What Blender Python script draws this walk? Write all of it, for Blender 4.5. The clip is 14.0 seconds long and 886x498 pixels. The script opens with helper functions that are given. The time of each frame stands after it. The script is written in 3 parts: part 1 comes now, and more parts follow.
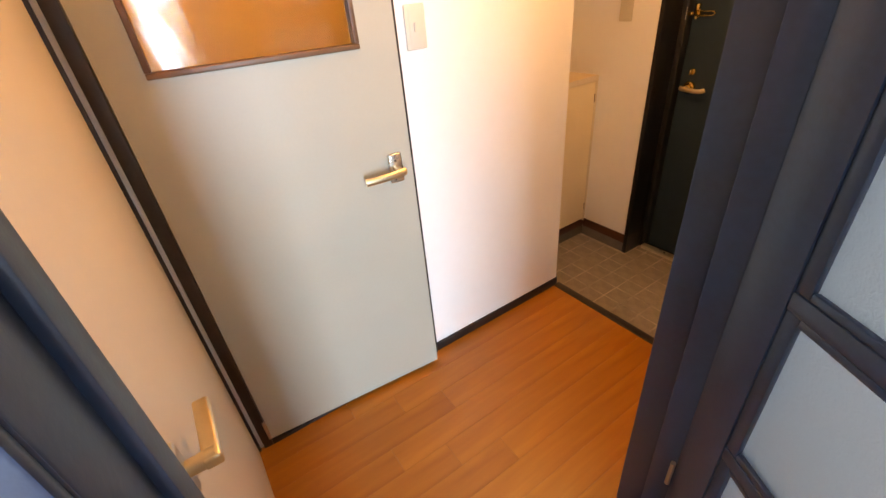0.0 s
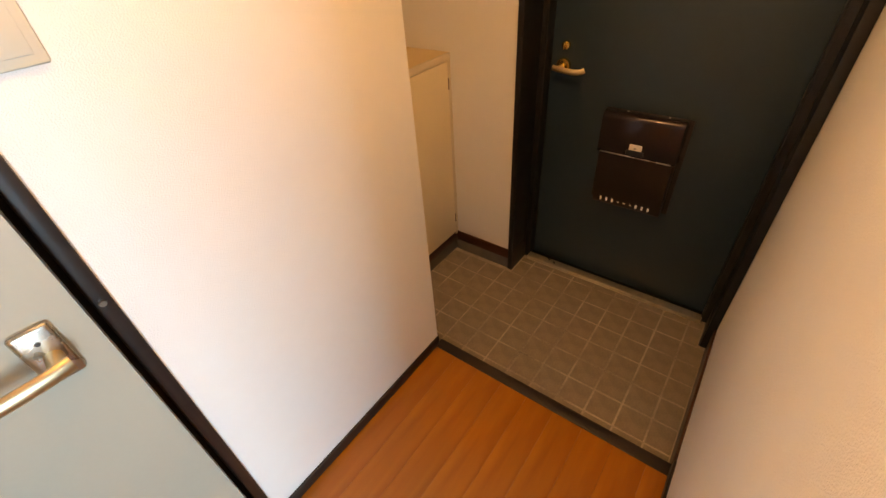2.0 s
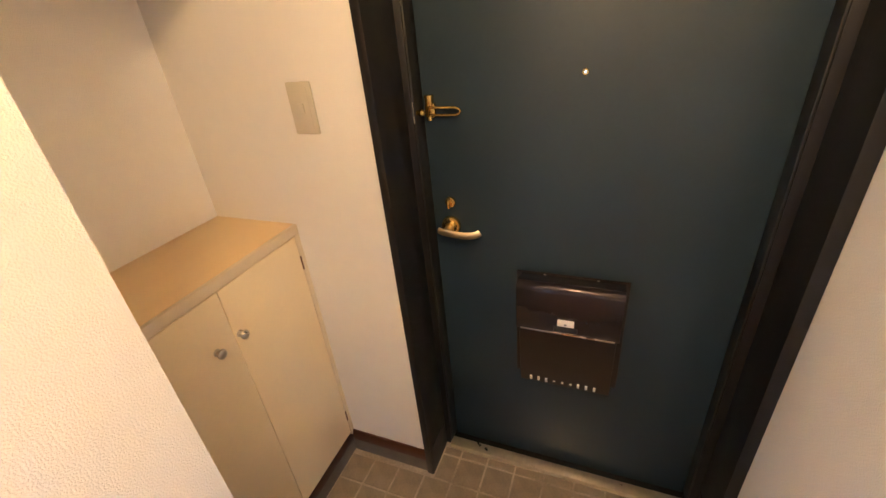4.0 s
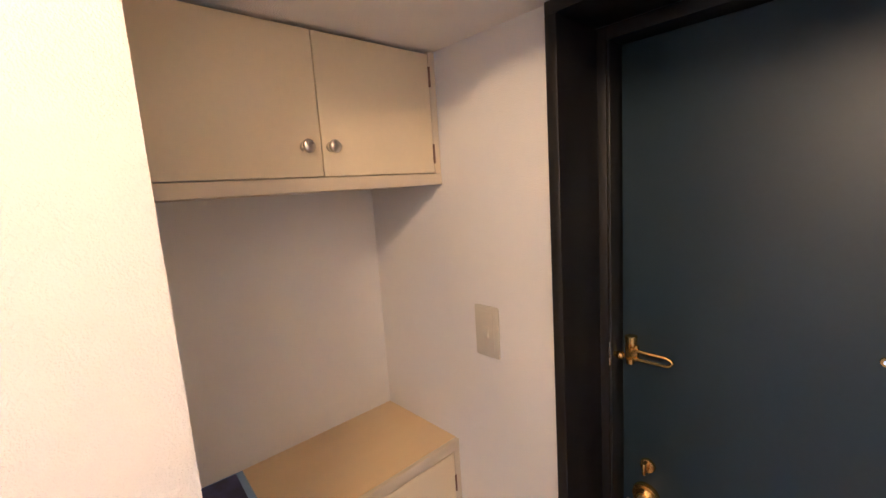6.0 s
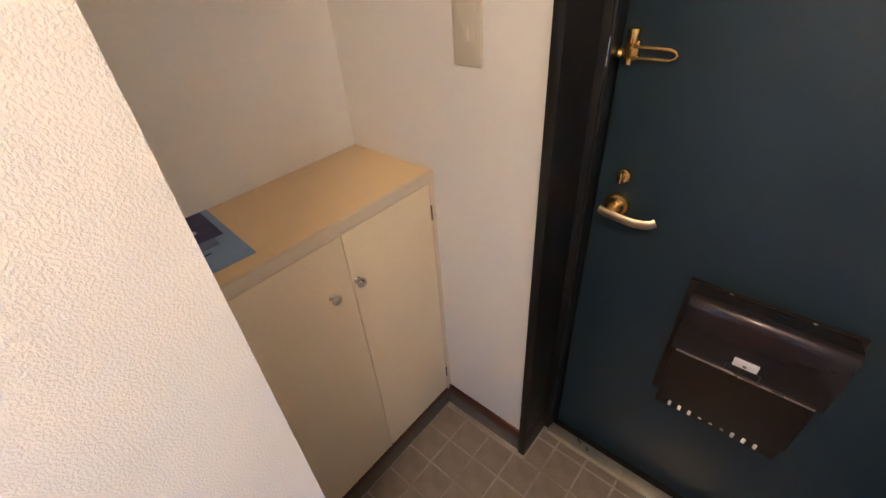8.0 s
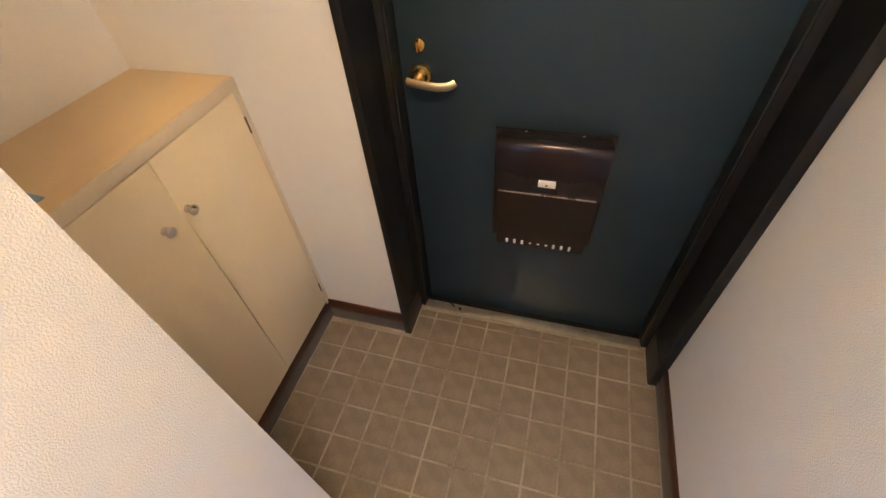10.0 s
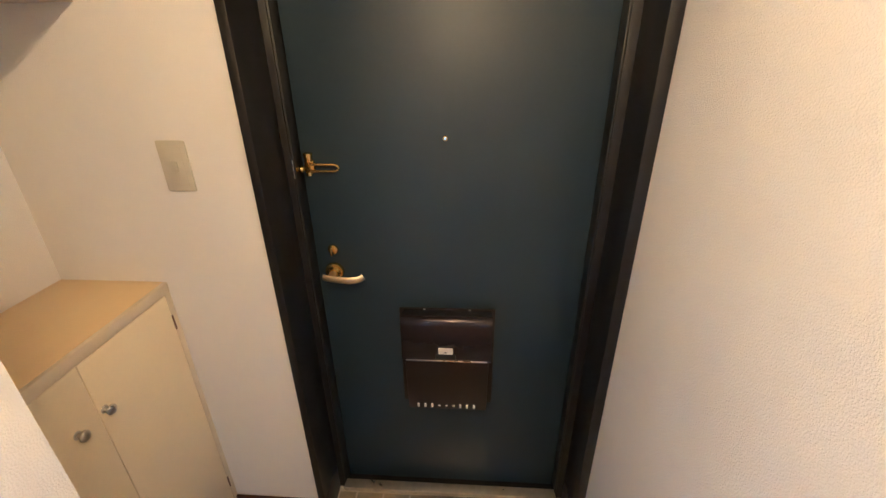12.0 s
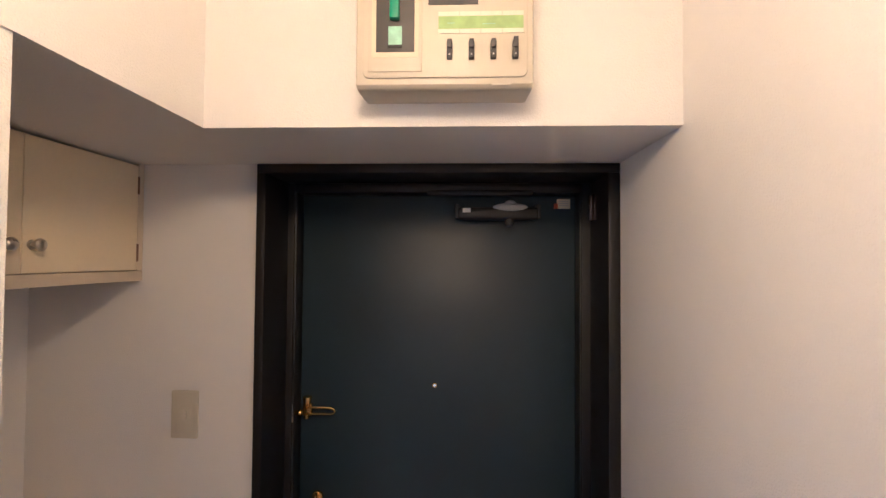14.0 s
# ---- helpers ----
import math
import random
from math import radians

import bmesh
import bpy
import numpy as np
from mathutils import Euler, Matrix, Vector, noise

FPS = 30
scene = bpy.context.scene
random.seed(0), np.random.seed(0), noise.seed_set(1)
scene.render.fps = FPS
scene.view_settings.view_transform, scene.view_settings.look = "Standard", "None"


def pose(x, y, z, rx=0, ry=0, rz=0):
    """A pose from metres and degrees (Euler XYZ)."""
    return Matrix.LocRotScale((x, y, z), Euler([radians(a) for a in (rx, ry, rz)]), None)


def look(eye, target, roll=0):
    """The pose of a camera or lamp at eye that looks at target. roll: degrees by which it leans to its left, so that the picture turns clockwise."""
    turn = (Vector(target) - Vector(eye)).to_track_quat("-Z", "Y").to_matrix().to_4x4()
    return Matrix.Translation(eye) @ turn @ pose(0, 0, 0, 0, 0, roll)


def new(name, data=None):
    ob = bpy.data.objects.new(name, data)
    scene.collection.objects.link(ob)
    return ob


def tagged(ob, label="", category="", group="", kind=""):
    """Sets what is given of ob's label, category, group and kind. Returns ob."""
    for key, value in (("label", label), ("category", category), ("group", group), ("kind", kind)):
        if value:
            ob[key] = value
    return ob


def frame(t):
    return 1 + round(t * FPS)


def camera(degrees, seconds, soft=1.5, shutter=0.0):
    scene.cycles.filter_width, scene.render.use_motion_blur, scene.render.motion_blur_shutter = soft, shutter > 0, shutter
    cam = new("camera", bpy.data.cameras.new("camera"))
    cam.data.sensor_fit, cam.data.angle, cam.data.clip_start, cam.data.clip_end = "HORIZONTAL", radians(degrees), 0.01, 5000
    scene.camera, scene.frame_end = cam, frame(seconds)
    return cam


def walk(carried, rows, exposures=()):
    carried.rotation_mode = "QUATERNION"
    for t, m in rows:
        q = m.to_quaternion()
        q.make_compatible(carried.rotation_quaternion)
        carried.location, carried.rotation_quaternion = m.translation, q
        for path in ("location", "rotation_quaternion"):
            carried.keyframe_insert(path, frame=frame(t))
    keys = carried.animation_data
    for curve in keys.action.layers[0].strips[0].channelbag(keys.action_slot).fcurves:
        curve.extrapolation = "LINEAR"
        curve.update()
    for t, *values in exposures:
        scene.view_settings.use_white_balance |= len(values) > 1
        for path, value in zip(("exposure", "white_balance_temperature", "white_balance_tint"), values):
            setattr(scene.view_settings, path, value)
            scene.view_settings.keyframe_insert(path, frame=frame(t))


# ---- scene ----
cam = camera(92.8, 14.0)
EXPOSURES = ((0, 0.12, 9700, 27), (1.5, -0.2, 9800, 24), (2.2, -0.08, 10000, 19), (4.5, 0.75, 5250, 10), (5.0, 0.75, 5100, 10), (6.0, 0.25, 5000, 17), (8.0, 0.36, 4850, 10),
             (9.2, 0.65, 5250, 6), (11.5, 0.58, 5400, 7), (12.5, 0.33, 5350, 9), (13.5, -0.3, 5100, 15), (14, -0.55, 4800, 16))
PATH = [
    (0, (0.808, -2.036, 1.45), (-0.647, -1.15, 0.403), -5.8),
    (0.5, (0.715, -1.934, 1.438), (-0.651, -0.961, 0.348), -4.8),
    (1, (0.546, -1.784, 1.429), (-0.697, -0.713, 0.286), -3.9),
    (1.5, (0.412, -1.601, 1.418), (-0.727, -0.483, 0.212), -5.2),
    (2, (0.319, -1.433, 1.414), (-0.674, -0.224, 0.168), -4.6),
    (2.2, (0.286, -1.371, 1.409), (-0.612, -0.093, 0.16), -4.1),
    (4.5, (0.033, -0.76, 1.501), (-0.678, 0.925, 0.691), -4.5),
    (5, (0.0, -0.714, 1.559), (-1.058, 0.896, 1.021), -4.4),
    (5.5, (-0.008, -0.688, 1.617), (-1.331, 0.769, 1.258), -4.2),
    (6, (-0.001, -0.69, 1.626), (-1.462, 0.646, 1.339), -3.8),
    (6.5, (-0.008, -0.669, 1.604), (-1.477, 0.611, 1.149), -3.6),
    (7, (-0.026, -0.675, 1.546), (-1.421, 0.573, 0.84), -3.4),
    (7.5, (-0.055, -0.688, 1.499), (-1.308, 0.523, 0.517), -3.9),
    (8, (-0.076, -0.7, 1.444), (-1.177, 0.477, 0.26), -4.5),
    (8.5, (-0.087, -0.706, 1.405), (-1.031, 0.445, 0.07), -5.5),
    (9, (-0.067, -0.722, 1.382), (-0.845, 0.442, -0.046), -6.3),
    (9.2, (-0.05, -0.735, 1.383), (-0.752, 0.445, -0.072), -6.4),
    (11.5, (0.073, -0.906, 1.48), (-0.086, 0.708, 0.309), -1.8),
    (12, (0.069, -0.937, 1.539), (-0.058, 0.866, 0.683), -0.7),
    (12.5, (0.072, -0.974, 1.6), (-0.047, 0.944, 1.045), -0.1),
    (13, (0.078, -1.009, 1.643), (-0.031, 0.968, 1.361), 0.2),
    (13.5, (0.07, -1.034, 1.676), (-0.015, 0.963, 1.6), 0.4),
    (14, (0.072, -1.052, 1.694), (-0.01, 0.946, 1.742), 0.4),
]
walk(cam, [(t, look(eye, target, roll)) for t, eye, target, roll in PATH], EXPOSURES)

WINDOW_POWER, GLOBE_GLOW, TOILET_GLOW = 310.0, 128.0, 70.0

# ---------------------------------------------------------------- world and large lights
world = bpy.data.worlds.new("world")
scene.world = world
world.use_nodes = True
wn = world.node_tree.nodes
sky = wn.new("ShaderNodeTexSky")
sky.sky_type = "NISHITA"
sky.sun_disc = False
sky.sun_elevation, sky.sun_rotation = radians(40), radians(200)
world.node_tree.links.new(sky.outputs[0], wn["Background"].inputs[0])
wn["Background"].inputs[1].default_value = 0.1

sun_data = bpy.data.lights.new("sun", "SUN")
sun_data.energy, sun_data.angle, sun_data.color = 2.5, radians(0.5), (1, 0.95, 0.88)
sun = new("sun", sun_data)
sun.matrix_world = look((-3, 8, 10), (0, 0, 0))

# daylight that enters by the living room's window
win_data = bpy.data.lights.new("window_daylight", "AREA")
win_data.shape, win_data.size, win_data.size_y = "RECTANGLE", 0.9, 1.9
win_data.energy, win_data.color = WINDOW_POWER, (0.36, 0.64, 1.0)
win = new("window_daylight", win_data)
win.matrix_world = look((4.12, -2.9, 1.15), (0.0, -2.6, 1.0))

# ---------------------------------------------------------------- materials


def material(name, color, rough=0.5, metal=0.0, vary=0.06, scale=6.0, fine=60.0, bump=0.0, bump_scale=200.0, rough_vary=0.12, **extra):
    """Painted, plastic or metal surface with two scales of tone and a fine relief."""
    m = bpy.data.materials.new(name)
    m.use_nodes = True
    nt = m.node_tree
    n, l = nt.nodes, nt.links
    b = n["Principled BSDF"]
    co = n.new("ShaderNodeTexCoord")
    big, small = n.new("ShaderNodeTexNoise"), n.new("ShaderNodeTexNoise")
    big.inputs["Scale"].default_value, small.inputs["Scale"].default_value = scale, fine
    big.inputs["Detail"].default_value = 4
    mixn = n.new("ShaderNodeMath")
    mixn.operation = "MULTIPLY_ADD"
    mixn.inputs[1].default_value = 0.4
    for t in (big, small):
        l.new(co.outputs["Object"], t.inputs["Vector"])
    l.new(small.outputs["Fac"], mixn.inputs[0])
    l.new(big.outputs["Fac"], mixn.inputs[2])
    ramp = n.new("ShaderNodeValToRGB")
    ramp.color_ramp.elements[0].position, ramp.color_ramp.elements[1].position = 0.45, 0.95
    ramp.color_ramp.elements[0].color = (*[max(0, c * (1 - vary)) for c in color], 1)
    ramp.color_ramp.elements[1].color = (*[min(1, c * (1 + vary)) for c in color], 1)
    l.new(mixn.outputs[0], ramp.inputs[0])
    l.new(ramp.outputs[0], b.inputs["Base Color"])
    rr = n.new("ShaderNodeMapRange")
    rr.inputs["From Min"].default_value, rr.inputs["From Max"].default_value = 0.4, 1.0
    rr.inputs["To Min"].default_value, rr.inputs["To Max"].default_value = rough * (1 - rough_vary), min(1, rough * (1 + rough_vary))
    l.new(mixn.outputs[0], rr.inputs["Value"])
    l.new(rr.outputs[0], b.inputs["Roughness"])
    b.inputs["Metallic"].default_value = metal
    for key, value in extra.items():
        b.inputs[key.replace("_", " ").title().replace("Ior", "IOR")].default_value = value
    if bump:
        t = n.new("ShaderNodeTexNoise")
        t.inputs["Scale"].default_value, t.inputs["Detail"].default_value = bump_scale, 3
        l.new(co.outputs["Object"], t.inputs["Vector"])
        bp = n.new("ShaderNodeBump")
        bp.inputs["Strength"].default_value, bp.inputs["Distance"].default_value = bump, 0.002
        l.new(t.outputs["Fac"], bp.inputs["Height"])
        l.new(bp.outputs[0], b.inputs["Normal"])
    return m


def wallpaper_material():
    """White vinyl wallpaper, embossed like rough plaster."""
    m = material("white_embossed_wallpaper", (0.85, 0.83, 0.80), 0.66, vary=0.02, scale=2.0, fine=25)
    nt = m.node_tree
    n, l = nt.nodes, nt.links
    co = n["Texture Coordinate"]
    lumps, grain = n.new("ShaderNodeTexNoise"), n.new("ShaderNodeTexNoise")
    lumps.inputs["Scale"].default_value, lumps.inputs["Detail"].default_value, lumps.inputs["Roughness"].default_value = 400, 1.0, 0.5
    grain.inputs["Scale"].default_value, grain.inputs["Detail"].default_value = 620, 1.0
    l.new(co.outputs["Object"], lumps.inputs["Vector"])
    l.new(co.outputs["Object"], grain.inputs["Vector"])
    ramp = n.new("ShaderNodeMapRange")
    ramp.interpolation_type = "SMOOTHSTEP"
    ramp.inputs["From Min"].default_value, ramp.inputs["From Max"].default_value = 0.28, 0.74
    l.new(lumps.outputs["Fac"], ramp.inputs["Value"])
    add = n.new("ShaderNodeMath")
    add.operation = "MULTIPLY_ADD"
    add.inputs[1].default_value = 0.25
    l.new(grain.outputs["Fac"], add.inputs[0])
    l.new(ramp.outputs[0], add.inputs[2])
    bp = n.new("ShaderNodeBump")
    bp.inputs["Strength"].default_value, bp.inputs["Distance"].default_value = 0.50, 0.0009
    l.new(add.outputs[0], bp.inputs["Height"])
    l.new(bp.outputs[0], n["Principled BSDF"].inputs["Normal"])
    return m


def wood_material(name, dark, light, rough, along="Y", stretch=12.0, planks=False, scale=14.0):
    """Wood grain that runs along one axis; with planks, each strip is a tone of its own."""
    m = bpy.data.materials.new(name)
    m.use_nodes = True
    nt = m.node_tree
    n, l = nt.nodes, nt.links
    b = n["Principled BSDF"]
    co, mp = n.new("ShaderNodeTexCoord"), n.new("ShaderNodeMapping")
    s = [scale, scale, scale]
    s["XYZ".index(along)] = scale / stretch
    mp.inputs["Scale"].default_value = s
    l.new(co.outputs["Object"], mp.inputs["Vector"])
    g1, g2 = n.new("ShaderNodeTexNoise"), n.new("ShaderNodeTexNoise")
    g1.inputs["Scale"].default_value, g1.inputs["Detail"].default_value, g1.inputs["Distortion"].default_value = 1.0, 5, 0.8
    g2.inputs["Scale"].default_value, g2.inputs["Detail"].default_value = 7.0, 6
    for t in (g1, g2):
        l.new(mp.outputs[0], t.inputs["Vector"])
    mx = n.new("ShaderNodeMath")
    mx.operation = "MULTIPLY_ADD"
    mx.inputs[1].default_value = 0.22
    l.new(g2.outputs["Fac"], mx.inputs[0])
    l.new(g1.outputs["Fac"], mx.inputs[2])
    value = mx
    if planks:
        info = n.new("ShaderNodeObjectInfo")
        tone = n.new("ShaderNodeMath")
        tone.operation = "MULTIPLY_ADD"
        tone.inputs[1].default_value = 0.06
        l.new(info.outputs["Random"], tone.inputs[0])
        l.new(mx.outputs[0], tone.inputs[2])
        value = tone
    ramp = n.new("ShaderNodeValToRGB")
    ramp.color_ramp.elements[0].position, ramp.color_ramp.elements[1].position = 0.42, 1.02
    ramp.color_ramp.elements[0].color, ramp.color_ramp.elements[1].color = (*dark, 1), (*light, 1)
    l.new(value.outputs[0], ramp.inputs[0])
    l.new(ramp.outputs[0], b.inputs["Base Color"])
    b.inputs["Roughness"].default_value = rough
    bp = n.new("ShaderNodeBump")
    bp.inputs["Strength"].default_value, bp.inputs["Distance"].default_value = 0.08, 0.001
    l.new(g2.outputs["Fac"], bp.inputs["Height"])
    l.new(bp.outputs[0], b.inputs["Normal"])
    return m


def glass_material(name, color, rough, bump_scale, bump, distance=0.004, stretch=(1, 1, 1)):
    """Figured, translucent pane."""
    m = bpy.data.materials.new(name)
    m.use_nodes = True
    nt = m.node_tree
    n, l = nt.nodes, nt.links
    b = n["Principled BSDF"]
    b.inputs["Base Color"].default_value = (*color, 1)
    b.inputs["Roughness"].default_value = rough
    b.inputs["Transmission Weight"].default_value = 1.0
    b.inputs["IOR"].default_value = 1.5
    co, mp, t, bp = n.new("ShaderNodeTexCoord"), n.new("ShaderNodeMapping"), n.new("ShaderNodeTexNoise"), n.new("ShaderNodeBump")
    mp.inputs["Scale"].default_value = stretch
    t.inputs["Scale"].default_value, t.inputs["Detail"].default_value, t.inputs["Distortion"].default_value = bump_scale, 2, 1.0
    l.new(co.outputs["Object"], mp.inputs["Vector"])
    l.new(mp.outputs[0], t.inputs["Vector"])
    l.new(t.outputs["Fac"], bp.inputs["Height"])
    bp.inputs["Strength"].default_value, bp.inputs["Distance"].default_value = bump, distance
    l.new(bp.outputs[0], b.inputs["Normal"])
    return m


def glow_material(name, color, strength):
    m = bpy.data.materials.new(name)
    m.use_nodes = True
    b = m.node_tree.nodes["Principled BSDF"]
    b.inputs["Base Color"].default_value = (0.85, 0.82, 0.75, 1)
    b.inputs["Emission Color"].default_value = (*color, 1)
    b.inputs["Emission Strength"].default_value = strength
    return m


WALLPAPER = wallpaper_material()
# living room walls, mostly unseen: dark tone chosen to cut daylight bounced into the hall
LOW_BOUNCE_PAPER = material("toned_down_living_paper", (0.42, 0.39, 0.35), 0.75, vary=0.05, scale=3, fine=40, bump=0.2, bump_scale=200)
CEILING_PAPER = material("ceiling_paper", (0.87, 0.85, 0.83), 0.7, vary=0.02, bump=0.3, bump_scale=220)
FLOOR_WOOD = wood_material("orange_oak_floor", (0.27, 0.078, 0.007), (0.47, 0.175, 0.022), 0.34, "Y", 9, planks=True, scale=9)
DARK_WOOD = wood_material("dark_brown_trim", (0.011, 0.007, 0.006), (0.032, 0.019, 0.014), 0.42, "X", 10, scale=18)
RED_TRIM = wood_material("red_brown_baseboard", (0.045, 0.013, 0.006), (0.115, 0.036, 0.016), 0.4, "X", 10, scale=18)
# blue of the reflected sky is mixed into the dark varnish colour
SKY_TINTED_BLACK = material("sky_tinted_dark_varnish", (0.016, 0.037, 0.076), 0.40, vary=0.25, scale=5, fine=80, bump=0.12, bump_scale=120)
FRAME_PAINT = material("black_frame_paint", (0.0065, 0.0056, 0.0068), 0.48, vary=0.25, scale=7, fine=90, bump=0.08, bump_scale=160)
DOOR_PAINT = material("dark_green_door_paint", (0.020, 0.037, 0.053), 0.44, rough_vary=0.02, vary=0.10, scale=4, fine=120, bump=0.02, bump_scale=240)
TILE = material("grey_brown_tile", (0.235, 0.195, 0.152), 0.5, vary=0.22, scale=18, fine=140, bump=0.25, bump_scale=160)
MORTAR = material("pale_mortar", (0.35, 0.30, 0.245), 0.85, vary=0.52, scale=5, fine=160, bump=0.4, bump_scale=300)
SKIRT_TILE = material("grey_skirting_tile", (0.15, 0.13, 0.115), 0.6, vary=0.18, scale=14, fine=140)
CREAM_BOARD = material("cream_laminate", (0.82, 0.70, 0.485), 0.42, vary=0.03, scale=5, fine=90)
CREAM_EDGE = material("white_edge_band", (0.70, 0.60, 0.45), 0.45, vary=0.03)
COUNTER_TOP = wood_material("yellow_laminate_top", (0.78, 0.58, 0.31), (0.81, 0.61, 0.34), 0.30, "Y", 20, scale=24)
# toilet door's off-white is dimmed in colour to offset strong light; end door's isn't
DIMMED_DOOR_WHITE = material("dimmed_off_white_laminate", (0.40, 0.385, 0.315), 0.38, vary=0.025, scale=4, fine=110)
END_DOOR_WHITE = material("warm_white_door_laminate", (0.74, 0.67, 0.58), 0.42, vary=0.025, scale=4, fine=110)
BROWN_BEAD = wood_material("brown_glazing_bead", (0.11, 0.05, 0.024), (0.23, 0.115, 0.058), 0.4, "Y", 10, scale=18)
BRASS = material("polished_brass", (0.84, 0.57, 0.19), 0.24, 1.0, vary=0.04, scale=10)
GOLD_BEIGE = material("champagne_lever", (0.72, 0.58, 0.36), 0.34, 1.0, vary=0.03, scale=8)
STEEL = material("satin_steel", (0.60, 0.55, 0.48), 0.28, 1.0, vary=0.03, scale=10)
SILL_METAL = material("worn_aluminium_sill", (0.72, 0.65, 0.54), 0.30, 0.8, vary=0.12, scale=25)
BRONZE_PAINT = material("dark_bronze_metal", (0.046, 0.038, 0.044), 0.2, 0.6, vary=0.15, scale=6, fine=90)
BRONZE_DULL = material("dark_brown_panel", (0.022, 0.013, 0.011), 0.42, 0.2, vary=0.15, scale=8, fine=90)
FOOT_METAL = material("weathered_foot_metal", (0.062, 0.050, 0.042), 0.5, 0.3, vary=0.25, scale=20, fine=120)
BLACK_PLASTIC = material("black_plastic", (0.012, 0.012, 0.013), 0.4, vary=0.1)
GREY_PLASTIC = material("grey_plastic", (0.42, 0.43, 0.44), 0.45, vary=0.05)
DARK_GREY = material("charcoal_plastic", (0.055, 0.052, 0.05), 0.5, vary=0.1)
SWITCH_PLASTIC = material("ivory_switch_plastic", (0.60, 0.56, 0.46), 0.4, vary=0.03)
BOX_PLASTIC = material("beige_box_plastic", (0.57, 0.52, 0.42), 0.4, vary=0.03)
WHITE_PAINT = material("white_sticker", (0.80, 0.79, 0.76), 0.5, vary=0.03)
RED_STICKER = material("red_sticker", (0.62, 0.10, 0.04), 0.5)
CREAM_STICKER = material("cream_sticker", (0.72, 0.66, 0.48), 0.5)
GREEN_LEVER = material("green_plastic", (0.0, 0.22, 0.12), 0.35)
PALE_GREEN = material("pale_green_label", (0.30, 0.55, 0.44), 0.45, vary=0.2, scale=80)
LIME_STRIP = material("lime_paper_strip", (0.30, 0.45, 0.17), 0.55, vary=0.12, scale=60)
PAPER = material("white_paper_strip", (0.74, 0.70, 0.58), 0.6, vary=0.04)
LEAFLET_BLUE = material("pale_blue_print", (0.22, 0.34, 0.56), 0.35, vary=0.08, scale=12)
LEAFLET_NAVY = material("navy_photo_print", (0.05, 0.05, 0.15), 0.3, vary=0.5, scale=22)
LEAFLET_GREY = material("grey_blue_print", (0.16, 0.22, 0.38), 0.3, vary=0.3, scale=30)
INK = material("dark_ink", (0.02, 0.03, 0.06), 0.5)
AMBER_GLASS = glass_material("amber_rippled_glass", (0.92, 0.55, 0.18), 0.10, 14, 0.12, 0.006, (1, 1, 0.5))
FROSTED_GLASS = glass_material("frosted_glass", (0.86, 0.93, 0.97), 0.35, 120, 0.5, 0.003)
HALL_GLOBE = glow_material("lit_opal_globe", (1.0, 0.615, 0.275), GLOBE_GLOW)
TOILET_GLOBE = glow_material("lit_opal_bulb", (1.0, 0.66, 0.34), TOILET_GLOW)
PEEP_GLOW = glow_material("peephole_daylight_glow", (0.45, 0.75, 1.0), 0.8)

# ---------------------------------------------------------------- building helpers


def bm_box(bm, lo, hi, bevel=0.0, segments=2):
    """Adds a box between two corners, with its edges rounded by bevel."""
    lo, hi = Vector(lo), Vector(hi)
    vs = bmesh.ops.create_cube(bm, size=1)["verts"]
    size, mid = hi - lo, (lo + hi) / 2
    for v in vs:
        v.co = Vector((v.co.x * size.x, v.co.y * size.y, v.co.z * size.z)) + mid
    if bevel:
        es = list({e for v in vs for e in v.link_edges})
        bmesh.ops.bevel(bm, geom=es, offset=bevel, segments=segments, affect="EDGES", profile=0.5)
    return bm


def bm_cyl(bm, p, q, r1, r2=None, segments=24, bevel=0.0):
    """Adds a rod or cone from p to q."""
    p, q = Vector(p), Vector(q)
    d = q - p
    m = Matrix.Translation((p + q) / 2) @ d.to_track_quat("Z", "Y").to_matrix().to_4x4()
    vs = bmesh.ops.create_cone(bm, cap_ends=True, segments=segments, radius1=r1, radius2=r1 if r2 is None else r2, depth=d.length, matrix=m)["verts"]
    if bevel:
        es = [e for e in {e for v in vs for e in v.link_edges} if len(e.link_faces) == 2 and any(len(f.verts) > 4 for f in e.link_faces)]
        bmesh.ops.bevel(bm, geom=es, offset=bevel, segments=2, affect="EDGES", profile=0.5)
    return bm


def bm_ball(bm, c, r, scale=(1, 1, 1), segments=24):
    bmesh.ops.create_uvsphere(bm, u_segments=segments, v_segments=segments // 2, radius=r, matrix=Matrix.Translation(c) @ Matrix.Diagonal((*scale, 1)))
    return bm


def bm_tube(bm, points, r, segments=10, flat=1.0, side=(0, 0, 1)):
    """Adds a bent rod through the points; flat squeezes it along side."""
    pts = [Vector(p) for p in points]
    side = Vector(side)
    rings = []
    for i, p in enumerate(pts):
        d = (pts[min(i + 1, len(pts) - 1)] - pts[max(i - 1, 0)]).normalized()
        a = d.cross(side)
        a = a.normalized() if a.length > 1e-4 else d.orthogonal().normalized()
        b = a.cross(d).normalized()
        rings.append([bm.verts.new(p + a * r * math.cos(2 * math.pi * k / segments) + b * r * flat * math.sin(2 * math.pi * k / segments)) for k in range(segments)])
    for r0, r1 in zip(rings, rings[1:]):
        for k in range(segments):
            bm.faces.new((r0[k], r0[(k + 1) % segments], r1[(k + 1) % segments], r1[k]))
    bm.faces.new(rings[0][::-1])
    bm.faces.new(rings[-1])
    return bm


